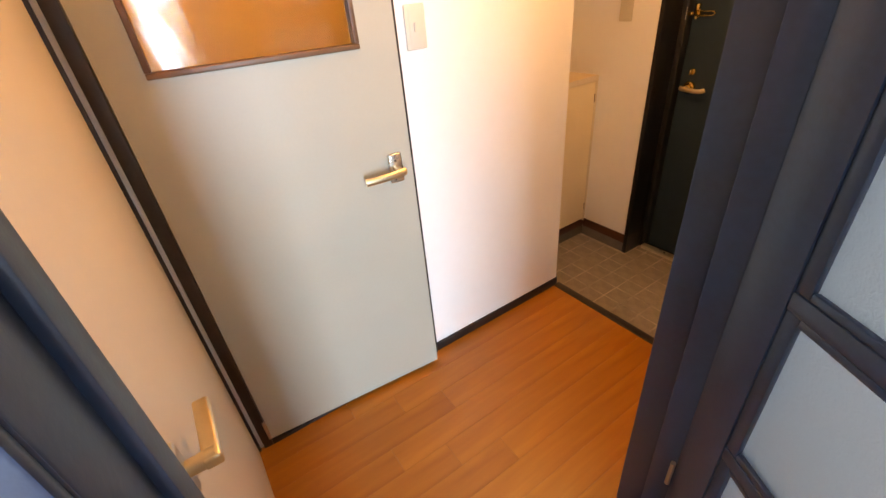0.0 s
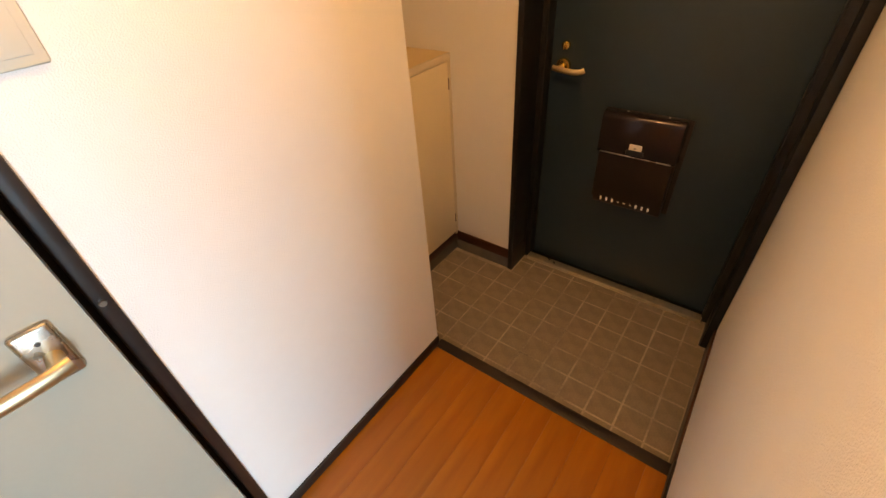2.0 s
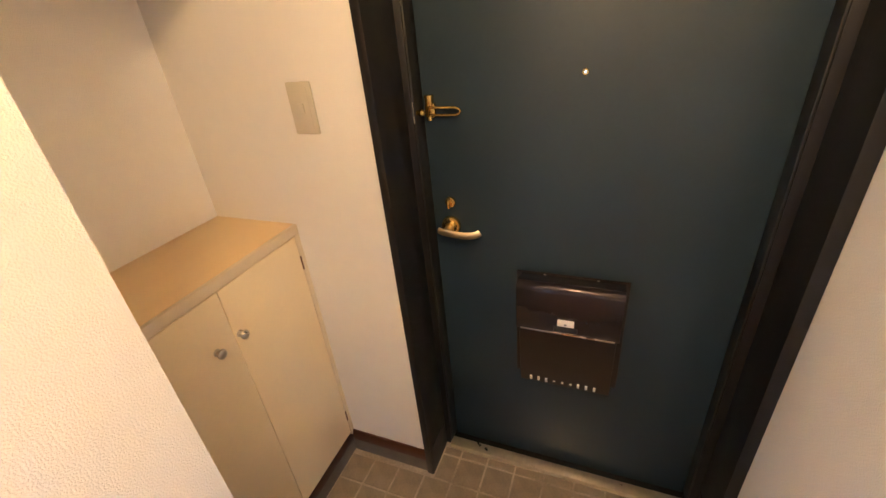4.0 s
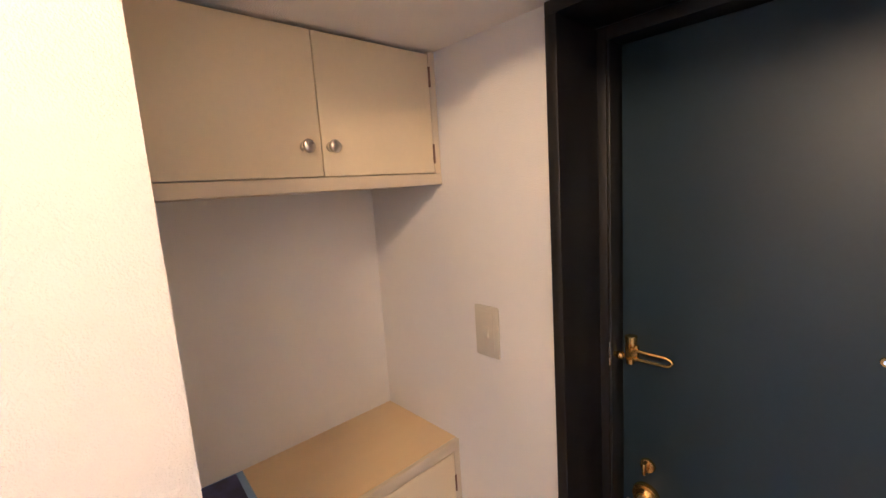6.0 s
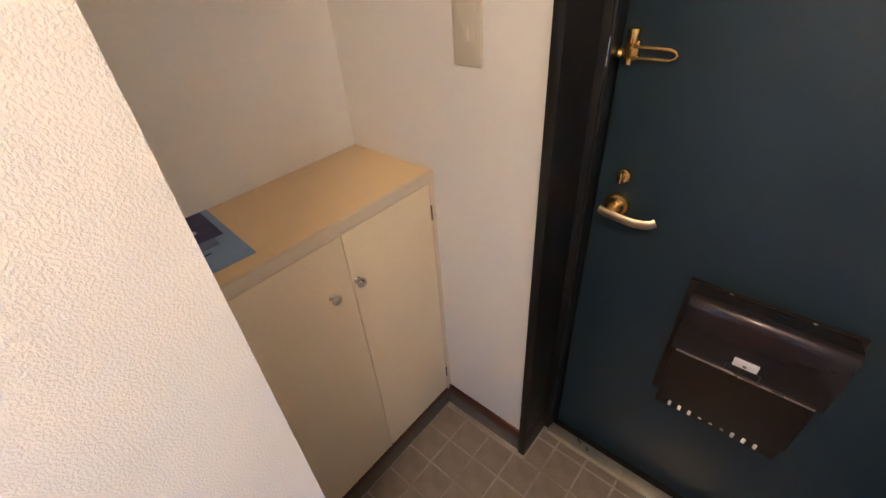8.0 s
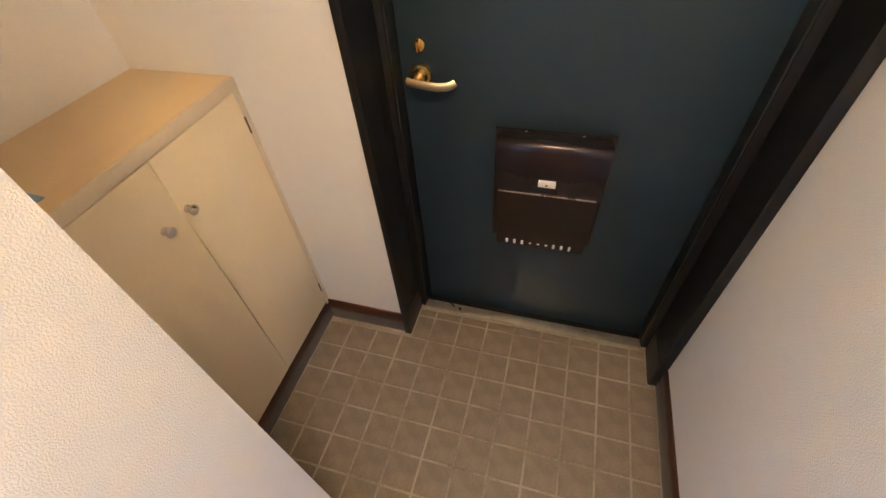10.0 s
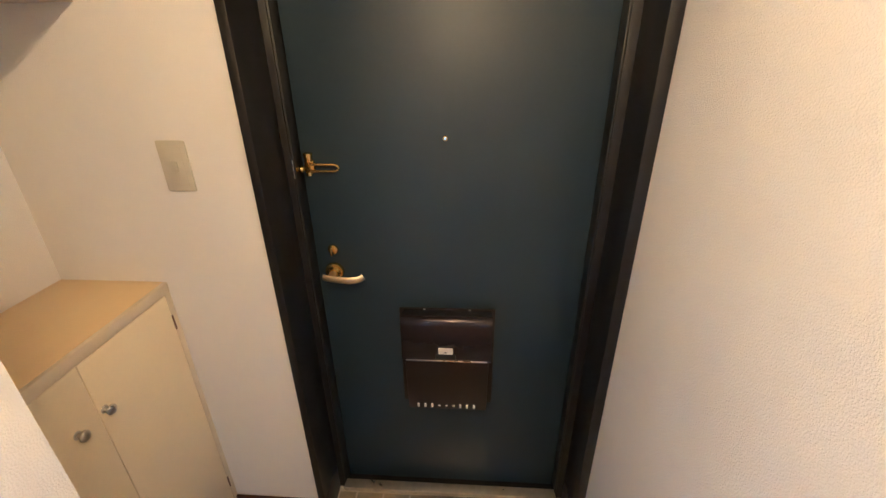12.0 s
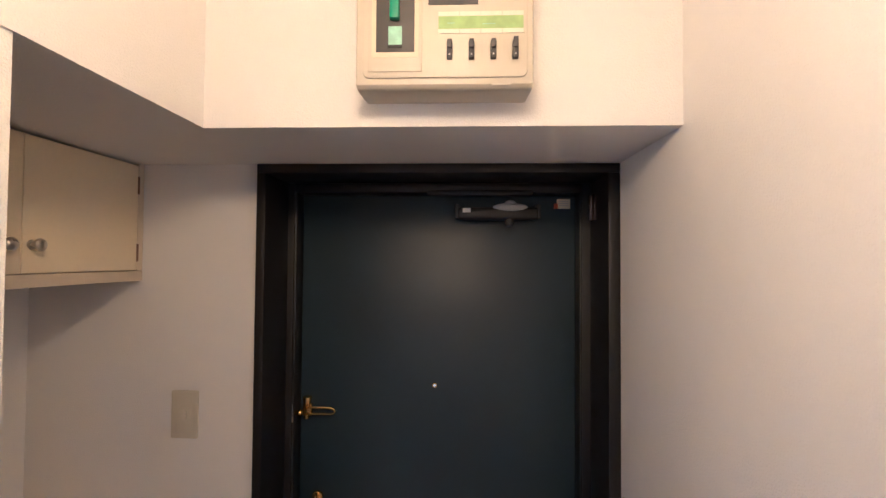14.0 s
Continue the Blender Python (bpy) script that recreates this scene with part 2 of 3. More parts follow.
def bm_prism(bm, outline, x0, x1, bevel=0.0):
    """Adds an outline in (y, z), drawn out along x."""
    a = [bm.verts.new((x0, y, z)) for y, z in outline]
    b = [bm.verts.new((x1, y, z)) for y, z in outline]
    k = len(outline)
    fs = [bm.faces.new(a), bm.faces.new(b[::-1])]
    fs += [bm.faces.new((a[i], b[i], b[(i + 1) % k], a[(i + 1) % k])) for i in range(k)]
    bmesh.ops.recalc_face_normals(bm, faces=fs)
    if bevel:
        es = [e for f in fs[:2] for e in f.edges]
        bmesh.ops.bevel(bm, geom=es, offset=bevel, segments=2, affect="EDGES", profile=0.5)
    return bm


def mesh_of(name, bm, mat, smooth=35):
    bmesh.ops.recalc_face_normals(bm, faces=bm.faces[:])
    me = bpy.data.meshes.new(name)
    if smooth:
        for f in bm.faces:
            f.smooth = True
        for e in bm.edges:
            if len(e.link_faces) == 2 and e.calc_face_angle(0) > radians(smooth):
                e.smooth = False
    bm.to_mesh(me)
    bm.free()
    me.materials.append(mat)
    return me


def part(name, bm, mat, parent=None, label=""):
    """Links a bmesh as one mesh object under a thing or part."""
    ob = new(name, mesh_of(name, bm, mat))
    if parent is not None:
        ob.parent = parent
        if parent.parent is None:
            ob.matrix_parent_inverse = parent.matrix_basis.inverted()
    if label:
        tagged(ob, label)
    return ob


def box(name, lo, hi, mat, parent=None, label="", bevel=0.002):
    return part(name, bm_box(bmesh.new(), lo, hi, bevel), mat, parent, label)


def thing(name, label, category, at=(0, 0, 0), group="", kind=""):
    e = new(name)
    e.empty_display_size = 0.1
    e.matrix_basis = Matrix.Translation(at)
    return tagged(e, label, category, group, kind)


def structure(name, lo, hi, mat, label, category, bevel=0.0):
    return tagged(box(name, lo, hi, mat, None, "", bevel), label, category, kind="structure")


# ---------------------------------------------------------------- the plan
LEFT, RIGHT, JX = -0.405, 0.461, 0.463          # the hall's side walls
HALL = 0.08                        # the hall floor over the tiled entrance
EDGE = -0.628                      # where the left wall ends and the entrance begins
BACK, FRONT = -1.045, -0.760        # the cabinet niche: rear wall, cabinet fronts
SOFFIT, CEIL = 1.932, 2.38
END = -2.178                        # the hall's end
J0, J1 = -2.135, -1.296            # living room opening
LIV = 0.60                         # living room side of the right wall
DOOR = 0.178                       # face of the entrance door

# floors
structure("floor_entrance", (-1.15, EDGE - 0.1, -0.08), (0.56, 0.25, -0.0028), MORTAR, "pale mortar bed between the entrance tiles", "floor")
hall_floor = structure("floor_hall", (-0.52, END - 0.05, -0.08), (LIV, EDGE - 0.016, HALL - 0.004), DARK_WOOD, "hall floor of orange-brown wooden boards", "floor")
structure("floor_living", (LIV, -5.1, -0.08), (4.3, -1.1, HALL - 0.002), FLOOR_WOOD, "orange-brown wooden living room floor", "floor")
structure("floor_toilet", (-1.6, END - 0.05, -0.08), (-0.52, -0.9, HALL - 0.01), FLOOR_WOOD, "plain floor of the small toilet room", "floor")
tagged(box("trim_step", (LEFT - 0.002, EDGE - 0.018, -0.004), (RIGHT + 0.002, -0.604, HALL + 0.003), DARK_WOOD, None, "", 0.004), "dark brown wooden edge of the hall floor", "floor edge", kind="structure")

# walls, each with its thickness
SKEW = Matrix.Translation((RIGHT, 0, 0)) @ Matrix.Rotation(math.atan2(JX - RIGHT, -J1), 4, "Z") @ Matrix.Translation((-RIGHT, 0, 0))   # the right wall is a degree out of square
structure("wall_right", (RIGHT, J1 + 0.03, -0.05), (RIGHT + 0.1, 0.25, CEIL), WALLPAPER, "white embossed wallpaper on the entrance wall", "wall").matrix_basis = SKEW
structure("wall_right_lintel", (JX, J0 - 0.03, 2.03), (LIV, J1 + 0.03, CEIL), WALLPAPER, "white wallpaper over the living room doorway", "wall")
structure("wall_right_rear", (JX, -5.1, -0.05), (LIV, J0 - 0.03, CEIL), WALLPAPER, "white embossed wallpaper beside the doorway", "wall")
TD0, TD1, TDZ = -2.148, -1.386, 2.04   # toilet doorway, rough
structure("wall_left", (LEFT - 0.1, TD1, -0.05), (LEFT, EDGE, CEIL), WALLPAPER, "white embossed wallpaper with a free corner", "wall")
structure("wall_left_lintel", (LEFT - 0.1, TD0, TDZ), (LEFT, TD1, CEIL), WALLPAPER, "white wallpaper over the toilet door", "wall")
structure("wall_left_rear", (LEFT - 0.1, END - 0.1, -0.05), (LEFT, TD0, CEIL), WALLPAPER, "narrow strip of white wallpaper beside the toilet door", "wall")
structure("wall_end_lintel", (LEFT, END - 0.1, 2.02), (JX, END, CEIL), WALLPAPER, "white wallpaper over the hall's end door", "wall")
structure("wall_end_back", (LEFT - 0.1, END - 0.25, -0.05), (JX, END - 0.1, CEIL), WALLPAPER, "plain wall behind the end door", "wall")
structure("wall_niche_near", (-1.15, -0.76, -0.05), (LEFT - 0.1, -0.66, CEIL), WALLPAPER, "white wallpaper at the side of the cabinet niche", "wall")
structure("wall_niche_back", (-1.15, -0.66, -0.05), (BACK, 0.25, CEIL), WALLPAPER, "white wallpaper behind the shoe cabinets", "wall")
structure("wall_front", (BACK, 0.0, -0.05), (-0.439, 0.25, CEIL), WALLPAPER, "white embossed wallpaper beside the entrance door", "wall")
structure("wall_front_edge", (0.457, 0.0, -0.05), (RIGHT, 0.25, 1.931), WALLPAPER, "narrow wallpaper strip beside the entrance door", "wall")
structure("wall_front_over", (-0.439, 0.0, 1.931), (RIGHT, 0.25, CEIL), WALLPAPER, "white wallpaper over the entrance door", "wall")
structure("wall_toilet_back", (-1.7, END - 0.1, -0.05), (-1.6, -0.76, CEIL), WALLPAPER, "plain wall of the toilet room", "wall")
structure("wall_toilet_side", (-1.6, -0.9, -0.05), (-1.15, -0.76, CEIL), WALLPAPER, "plain side wall of the toilet room", "wall")
structure("wall_toilet_near", (-1.6, END - 0.2, -0.05), (LEFT - 0.1, END - 0.1, CEIL), WALLPAPER, "plain near wall of the toilet room", "wall")
structure("wall_living_north", (LIV, -1.2, -0.05), (4.3, -1.1, CEIL), LOW_BOUNCE_PAPER, "plain wall behind the open glass door, toned down to cut bounce", "wall")
structure("wall_living_south", (LIV, -5.2, -0.05), (4.3, -5.1, CEIL), LOW_BOUNCE_PAPER, "unseen plain living room wall, toned down to cut bounce", "wall")
structure("wall_living_east_a", (4.2, -2.4, -0.05), (4.3, -1.2, CEIL), LOW_BOUNCE_PAPER, "unseen wall beside the living room window, toned down to cut bounce", "wall")
structure("wall_living_east_b", (4.2, -5.1, -0.05), (4.3, -3.4, CEIL), LOW_BOUNCE_PAPER, "unseen wall beside the living room window, toned down to cut bounce", "wall")
structure("wall_living_east_c", (4.2, -3.4, 2.15), (4.3, -2.4, CEIL), LOW_BOUNCE_PAPER, "unseen wall over the living room window, toned down to cut bounce", "wall")
structure("wall_behind_door", (-0.6, 0.25, -0.1), (0.6, 0.3, CEIL), WALLPAPER, "plain closing wall outside the entrance", "wall")

# ceilings and the lowered parts
structure("ceiling", (-1.75, -5.2, CEIL), (4.35, 0.3, CEIL + 0.08), CEILING_PAPER, "plain white papered ceiling", "ceiling")
structure("beam_front", (LEFT + 0.004, -0.301, SOFFIT), (RIGHT + 0.012, 0.0, CEIL), WALLPAPER, "white papered beam over the entrance door", "beam")
structure("beam_niche", (BACK, -0.66, SOFFIT), (LEFT + 0.004, 0.0, CEIL), WALLPAPER, "white papered bulkhead over the shoe cabinets", "beam")

# living room window
win_thing = thing("window_1", "tall grey-framed living room window", "window", (4.25, -2.9, 0.1), kind="structure")
for lo, hi in (((4.21, -3.4, 0.05), (4.27, -3.35, 2.15)), ((4.21, -2.45, 0.05), (4.27, -2.4, 2.15)), ((4.21, -3.35, 2.09), (4.27, -2.45, 2.15)), ((4.21, -3.35, 0.05), (4.27, -2.45, 0.11))):
    box("window_frame", lo, hi, GREY_PLASTIC, win_thing, "", 0.004)
ground = structure("ground", (-60, -60, -3.2), (60, 60, -3.0), MORTAR, "plain grey ground outside the window", "ground")

# baseboards: dark in the hall, red-brown on a tiled skirting in the entrance
def baseboard(lo, hi, mat, label):
    ob = tagged(box("baseboard", lo, hi, mat, None, "", 0.003), label, "baseboard", kind="structure")
    if lo[0] > 0.3:
        ob.matrix_basis = SKEW


baseboard((LEFT, TD1 + 0.006, HALL), (LEFT + 0.008, EDGE, HALL + 0.045), DARK_WOOD, "dark brown baseboard along the hall wall")
baseboard((RIGHT - 0.008, J1 + 0.031, HALL), (RIGHT, -0.612, HALL + 0.045), DARK_WOOD, "dark brown baseboard along the hall wall")
baseboard((FRONT + 0.012, -0.008, 0.058), (-0.444, 0.0, 0.112), RED_TRIM, "red-brown wooden baseboard beside the entrance door")
baseboard((FRONT - 0.002, -0.655, 0.058), (FRONT + 0.01, 0.0, 0.112), RED_TRIM, "red-brown wooden plinth under the shoe cabinet")
baseboard((RIGHT - 0.008, -0.603, 0.058), (RIGHT, -0.003, 0.112), RED_TRIM, "red-brown wooden baseboard in the tiled entrance")
for lo, hi in (((FRONT + 0.008, -0.006, -0.004), (-0.444, 0.0, 0.058)), ((FRONT - 0.002, -0.655, -0.004), (FRONT + 0.006, 0.0, 0.058)), ((RIGHT - 0.006, -0.603, -0.004), (RIGHT, -0.003, 0.058)), ((LEFT - 0.3, EDGE, -0.004), (LEFT, EDGE + 0.006, HALL + 0.05))):
    ob = tagged(box("skirting", lo, hi, SKIRT_TILE, None, "", 0.002), "grey tiled skirting at the entrance floor", "skirting", kind="structure")
    if lo[0] > 0.3:
        ob.matrix_basis = SKEW

# ---------------------------------------------------------------- entrance door
frame_thing = thing("door_frame", "black painted steel frame of the entrance door", "door frame", (0, 0.05, 0), kind="structure")
def frame_bar(x0, x1, z0, z1, name):
    bm = bmesh.new()
    bm_box(bm, (x0, -0.015, z0), (x1, 0.13, z1), 0.002)
    part(name, bm, FRAME_PAINT, frame_thing)


frame_bar(-0.441, -0.418, 0.0, 1.908, "jamb")
frame_bar(0.431, 0.4595, 0.0, 1.908, "jamb")
frame_bar(-0.441, 0.4595, 1.908, 1.931, "head")
box("stop", (-0.443, 0.128, 0.0), (-0.400, 0.2, 1.908), FRAME_PAINT, frame_thing)
box("stop", (0.408, 0.128, 0.0), (0.4595, 0.21, 1.908), FRAME_PAINT, frame_thing)
box("stop", (-0.400, 0.128, 1.882), (0.408, 0.2, 1.908), FRAME_PAINT, frame_thing)
for x in (-0.4005, 0.4025):
    box("rubber_seal", (x, 0.131, 0.02), (x + 0.006, 0.2, 1.882), BLACK_PLASTIC, frame_thing, "black rubber seal")
box("foot_cap", (-0.4195, -0.013, 0.0), (-0.4165, 0.12, 0.12), FOOT_METAL, frame_thing, "weathered grey-brown foot cap")
box("foot_cap", (0.4275, -0.013, 0.0), (0.4305, 0.12, 0.12), FOOT_METAL, frame_thing, "weathered grey-brown foot cap")
box("sill", (-0.400, 0.112, -0.01), (0.408, 0.152, 0.016), SILL_METAL, frame_thing, "worn metal door sill", 0.004)
# flat black strip draws the shade in the gap between sill and door
box("sill_gap_shade", (-0.400, 0.152, -0.01), (0.408, 0.24, 0.001), FRAME_PAINT, frame_thing, "black strip standing for the shaded gap behind the sill")

door = thing("entrance_door", "closed dark green-black steel entrance door with brass fittings", "door", (0, DOOR, 0.02))
box("leaf", (-0.393, DOOR, 0.004), (0.403, DOOR + 0.04, 1.880), DOOR_PAINT, door, "", 0.003)
# lever handle
handle = box("escutcheon", (-0.346, DOOR - 0.003, 0.925), (-0.336, DOOR + 0.001, 0.935), BRASS, door, "", 0.001)
bm = bmesh.new()
bm_cyl(bm, (-0.341, DOOR, 0.930), (-0.341, DOOR - 0.012, 0.930), 0.030, 0.027, 32, 0.002)
bm_cyl(bm, (-0.341, DOOR - 0.012, 0.930), (-0.341, DOOR - 0.020, 0.930), 0.020, 0.014, 32)
part("rosette", bm, BRASS, door, "round polished brass rosette")
bm = bmesh.new()
bm_cyl(bm, (-0.341, DOOR - 0.018, 0.930), (-0.341, DOOR - 0.052, 0.930), 0.010, 0.011, 20)
bm_tube(bm, [(-0.362, DOOR - 0.050, 0.934), (-0.350, DOOR - 0.053, 0.932), (-0.320, DOOR - 0.055, 0.929), (-0.285, DOOR - 0.054, 0.926), (-0.262, DOOR - 0.050, 0.927), (-0.250, DOOR - 0.046, 0.930), (-0.244, DOOR - 0.041, 0.934)], 0.0056, 14, 1.9)
part("lever", bm, GOLD_BEIGE, door, "champagne-coloured lever handle")
bm = bmesh.new()
bm_cyl(bm, (-0.338, DOOR, 1.003), (-0.338, DOOR - 0.008, 1.003), 0.0165, 0.0145, 28, 0.0015)
bm_box(bm, (-0.342, DOOR - 0.026, 0.991), (-0.334, DOOR - 0.007, 1.017), 0.003)
part("thumbturn", bm, BRASS, door, "brass thumbturn lock")
bm = bmesh.new()
bm_cyl(bm, (0, DOOR, 1.329), (0, DOOR - 0.004, 1.329), 0.0075, 0.0065, 20)
peep = part("peephole", bm, BRASS, door, "small brass peephole")
# the lens glows by itself, in place of daylight coming through it
bm = bmesh.new()
bm_cyl(bm, (0, DOOR - 0.0035, 1.329), (0, DOOR - 0.0048, 1.329), 0.0034, 0.0030, 16)
part("lens", bm, PEEP_GLOW, peep, "peephole lens with a glow put in for daylight")

# guard latch: keeper on the frame, loop arm on the door
latch = thing("door_guard", "polished brass swing-bar guard on the entrance door", "door guard", (-0.39, DOOR, 1.25))
box("keeper", (-0.4015, 0.130, 1.230), (-0.3975, 0.166, 1.282), STEEL, latch, "", 0.002)
bm = bmesh.new()
bm_cyl(bm, (-0.398, 0.142, 1.254), (-0.384, 0.142, 1.254), 0.006, 0.006, 14)
bm_ball(bm, (-0.382, 0.142, 1.254), 0.009)
part("stud", bm, BRASS, latch)
bm = bmesh.new()
bm_box(bm, (-0.384, DOOR - 0.012, 1.236), (-0.356, DOOR, 1.272), 0.004)
bm_cyl(bm, (-0.370, DOOR - 0.010, 1.266), (-0.370, DOOR - 0.010, 1.292), 0.010, 0.013, 18, 0.002)
bm_cyl(bm, (-0.372, DOOR - 0.010, 1.230), (-0.372, DOOR - 0.010, 1.240), 0.008, 0.008, 18)
part("hinge_block", bm, BRASS, latch)
bm = bmesh.new()
loop = [(-0.366, 1.262), (-0.300, 1.261), (-0.291, 1.258), (-0.287, 1.2525), (-0.291, 1.247), (-0.300, 1.244), (-0.366, 1.243)]
bm_tube(bm, [(x, DOOR - 0.014, z) for x, z in loop], 0.0034, 10, 1.0, (0, 1, 0))
part("loop_arm", bm, BRASS, latch)

# letter box
mail = thing("letter_box", "dark bronze metal letter box fixed inside the door", "letter box", (0, DOOR, 0.45))
lid_outline = [(DOOR, 0.800)] + [(DOOR - 0.068 - 0.024 * math.sin(radians(a)), 0.799 + 0.024 * math.cos(radians(a))) for a in range(0, 91, 9)]
lid_outline += [(DOOR - 0.092, 0.674), (DOOR - 0.090, 0.670), (DOOR - 0.002, 0.650)]
part("lid", bm_prism(bmesh.new(), lid_outline, -0.134, 0.140, 0.002), BRONZE_PAINT, mail, "glossy dark bronze lid")
body_outline = [(DOOR, 0.659), (DOOR - 0.084, 0.676), (DOOR - 0.058, 0.440), (DOOR - 0.048, 0.429), (DOOR, 0.426)]
part("body", bm_prism(bmesh.new(), body_outline, -0.127, 0.133, 0.002), BRONZE_DULL, mail, "dull dark brown lower body")
box("seam_strip", (-0.122, DOOR - 0.0945, 0.670), (0.128, DOOR - 0.086, 0.674), STEEL, mail, "bright seam edge", 0.001)
box("backplate", (-0.150, DOOR - 0.008, 0.425), (0.152, DOOR, 0.806), BRONZE_DULL, mail, "", 0.002)
box("latch_label", (-0.021, DOOR - 0.0955, 0.699), (0.023, DOOR - 0.091, 0.721), WHITE_PAINT, mail, "white label plate", 0.002)
box("label_mark", (-0.003, DOOR - 0.0962, 0.705), (0.004, DOOR - 0.0950, 0.709), INK, mail, "", 0.0)
box("latch_recess", (-0.030, DOOR - 0.0945, 0.678), (0.032, DOOR - 0.0905, 0.698), BLACK_PLASTIC, mail, "", 0.003)
for x in (-0.070, 0.072):
    bm = bmesh.new()
    bm_cyl(bm, (x, DOOR - 0.008, 0.801), (x, DOOR - 0.012, 0.801), 0.0045, 0.0035, 14)
    part("screw", bm, STEEL, mail, "small bright screw head")
for i, x in enumerate((-0.094, -0.071, -0.048, -0.024, 0.0, 0.024, 0.046, 0.069, 0.092)):
    h = 0.0075 if i in (0, 1, 2, 6, 7, 8) else 0.0015
    w = 0.0036
    y0 = DOOR - 0.0595
    box("slot", (x - w, y0 - 0.004, 0.456 - h), (x + w, y0 + 0.003, 0.456 + h), WHITE_PAINT, mail, "pale slot", 0.001)

# door closer
closer = thing("door_closer", "black door closer with a grey cover at the door's top", "door closer", (0.18, DOOR, 1.83))
part("closer_body", bm_box(bmesh.new(), (0.062, DOOR - 0.045, 1.806), (0.292, DOOR, 1.842), 0.010, 3), BLACK_PLASTIC, closer)
for x0, x1 in ((0.057, 0.067), (0.287, 0.297)):
    box("end_cap", (x0, DOOR - 0.042, 1.810), (x1, DOOR, 1.850), DARK_GREY, closer, "dark end bracket", 0.003)
part("cover", bm_ball(bmesh.new(), (0.212, DOOR - 0.036, 1.841), 0.05, (1.0, 0.42, 0.24)), GREY_PLASTIC, closer, "rounded grey plastic cover")
bm = bmesh.new()
bm_cyl(bm, (0.210, DOOR - 0.028, 1.809), (0.210, DOOR - 0.028, 1.789), 0.014, 0.011, 20, 0.002)
part("pinion_cap", bm, BLACK_PLASTIC, closer)
part("cover_boss", bm_ball(bmesh.new(), (0.212, DOOR - 0.037, 1.852), 0.016, (1.0, 1.0, 0.6)), GREY_PLASTIC, closer, "grey plastic boss")
bm = bmesh.new()
bm_box(bm, (-0.022, DOOR - 0.060, 1.872), (0.272, DOOR - 0.036, 1.886), 0.003)
part("track_rail", bm, FRAME_PAINT, closer)
box("sticker", (0.078, DOOR - 0.0456, 1.826), (0.100, DOOR - 0.0445, 1.838), WHITE_PAINT, closer, "small white sticker", 0)

sticker = thing("warning_sticker", "small cream and red sticker on the door", "sticker", (0.36, DOOR, 1.84))
box("sheet", (0.350, DOOR - 0.0012, 1.842), (0.388, DOOR + 0.001, 1.870), CREAM_STICKER, sticker, "", 0)
box("red_patch", (0.342, DOOR - 0.0014, 1.842), (0.353, DOOR + 0.001, 1.857), RED_STICKER, sticker, "red corner patch", 0)
for k in range(3):
    box("print_bar", (0.356, DOOR - 0.0018, 1.850 + k * 0.006), (0.383, DOOR, 1.852 + k * 0.006), GREY_PLASTIC, sticker, "", 0)
bm = bmesh.new()
bm_cyl(bm, (0.424, 0.10, 1.80), (0.424, 0.10, 1.87), 0.008, 0.008, 16, 0.001)
bm_box(bm, (0.424, 0.075, 1.80), (0.4312, 0.125, 1.87), 0.002)
part("hinge", bm, BRONZE_PAINT, frame_thing, "weathered bronze hinge")

# ---------------------------------------------------------------- shoe cabinets
def knob(parent, x, y, z):
    bm = bmesh.new()
    bm_cyl(bm, (x, y, z), (x + 0.012, y, z), 0.006, 0.005, 16)
    bm_ball(bm, (x + 0.017, y, z), 0.0125, (0.55, 1, 1), 20)
    bm_cyl(bm, (x - 0.0005, y, z), (x + 0.003, y, z), 0.010, 0.008, 20)
    part("knob", bm, STEEL, parent, "small round steel knob")


def leaf_hinge(parent, x, y, z):
    bm = bmesh.new()
    bm_cyl(bm, (x, y, z - 0.022), (x, y, z + 0.022), 0.0032, 0.0032, 10)
    part("hinge", bm, BROWN_BEAD, parent, "thin brown hinge")


def cabinet(name, label, z0, z1, dz0, dz1, knob_z, hinge_zs, knob_ys):
    t = thing(name, label, "cabinet", (-0.9, -0.3, z0))
    bm = bmesh.new()
    bm_box(bm, (BACK, -0.018, z0), (FRONT + 0.0165, -0.001, z1))
    bm_box(bm, (BACK, -0.655, z0), (FRONT + 0.0165, -0.602, z1))
    bm_box(bm, (BACK, -0.637, z0), (FRONT, -0.018, z0 + 0.018))
    bm_box(bm, (BACK, -0.637, z1 - 0.014), (FRONT, -0.018, z1))
    bm_box(bm, (BACK, -0.637, z0 + 0.018), (BACK + 0.006, -0.018, z1 - 0.014))
    part("body", bm, CREAM_EDGE, t, "cream carcass of the cabinet")
    for (y0, y1), ky, hy in (((-0.2996, -0.0205), knob_ys[1], -0.0195), ((-0.600, -0.302), knob_ys[0], -0.601)):
        d = box("door", (FRONT, y0, dz0), (FRONT + 0.017, y1, dz1), CREAM_BOARD, t, "flat cream laminate door", 0.0015)
        knob(d, FRONT + 0.017, ky, knob_z)
        for hz in hinge_zs:
            leaf_hinge(d, FRONT + 0.0165, hy, hz)
    return t


lower = cabinet("shoe_cabinet", "low cream shoe cabinet with two flat doors", 0.10, 0.952, 0.116, 0.9508, 0.817, (0.205, 0.865), (-0.358, -0.286))
upper = cabinet("wall_cabinet", "cream wall cabinet with two doors under the bulkhead", 1.660, 1.930, 1.6614, 1.924, 1.716, (1.705, 1.875), (-0.334, -0.282))
shelf = thing("cabinet_shelf", "cream bottom board under the wall cabinet", "shelf", (-0.9, -0.3, 1.634))
box("board", (BACK, -0.658, 1.634), (FRONT + 0.006, -0.0005, 1.659), CREAM_EDGE, shelf, "", 0.001)
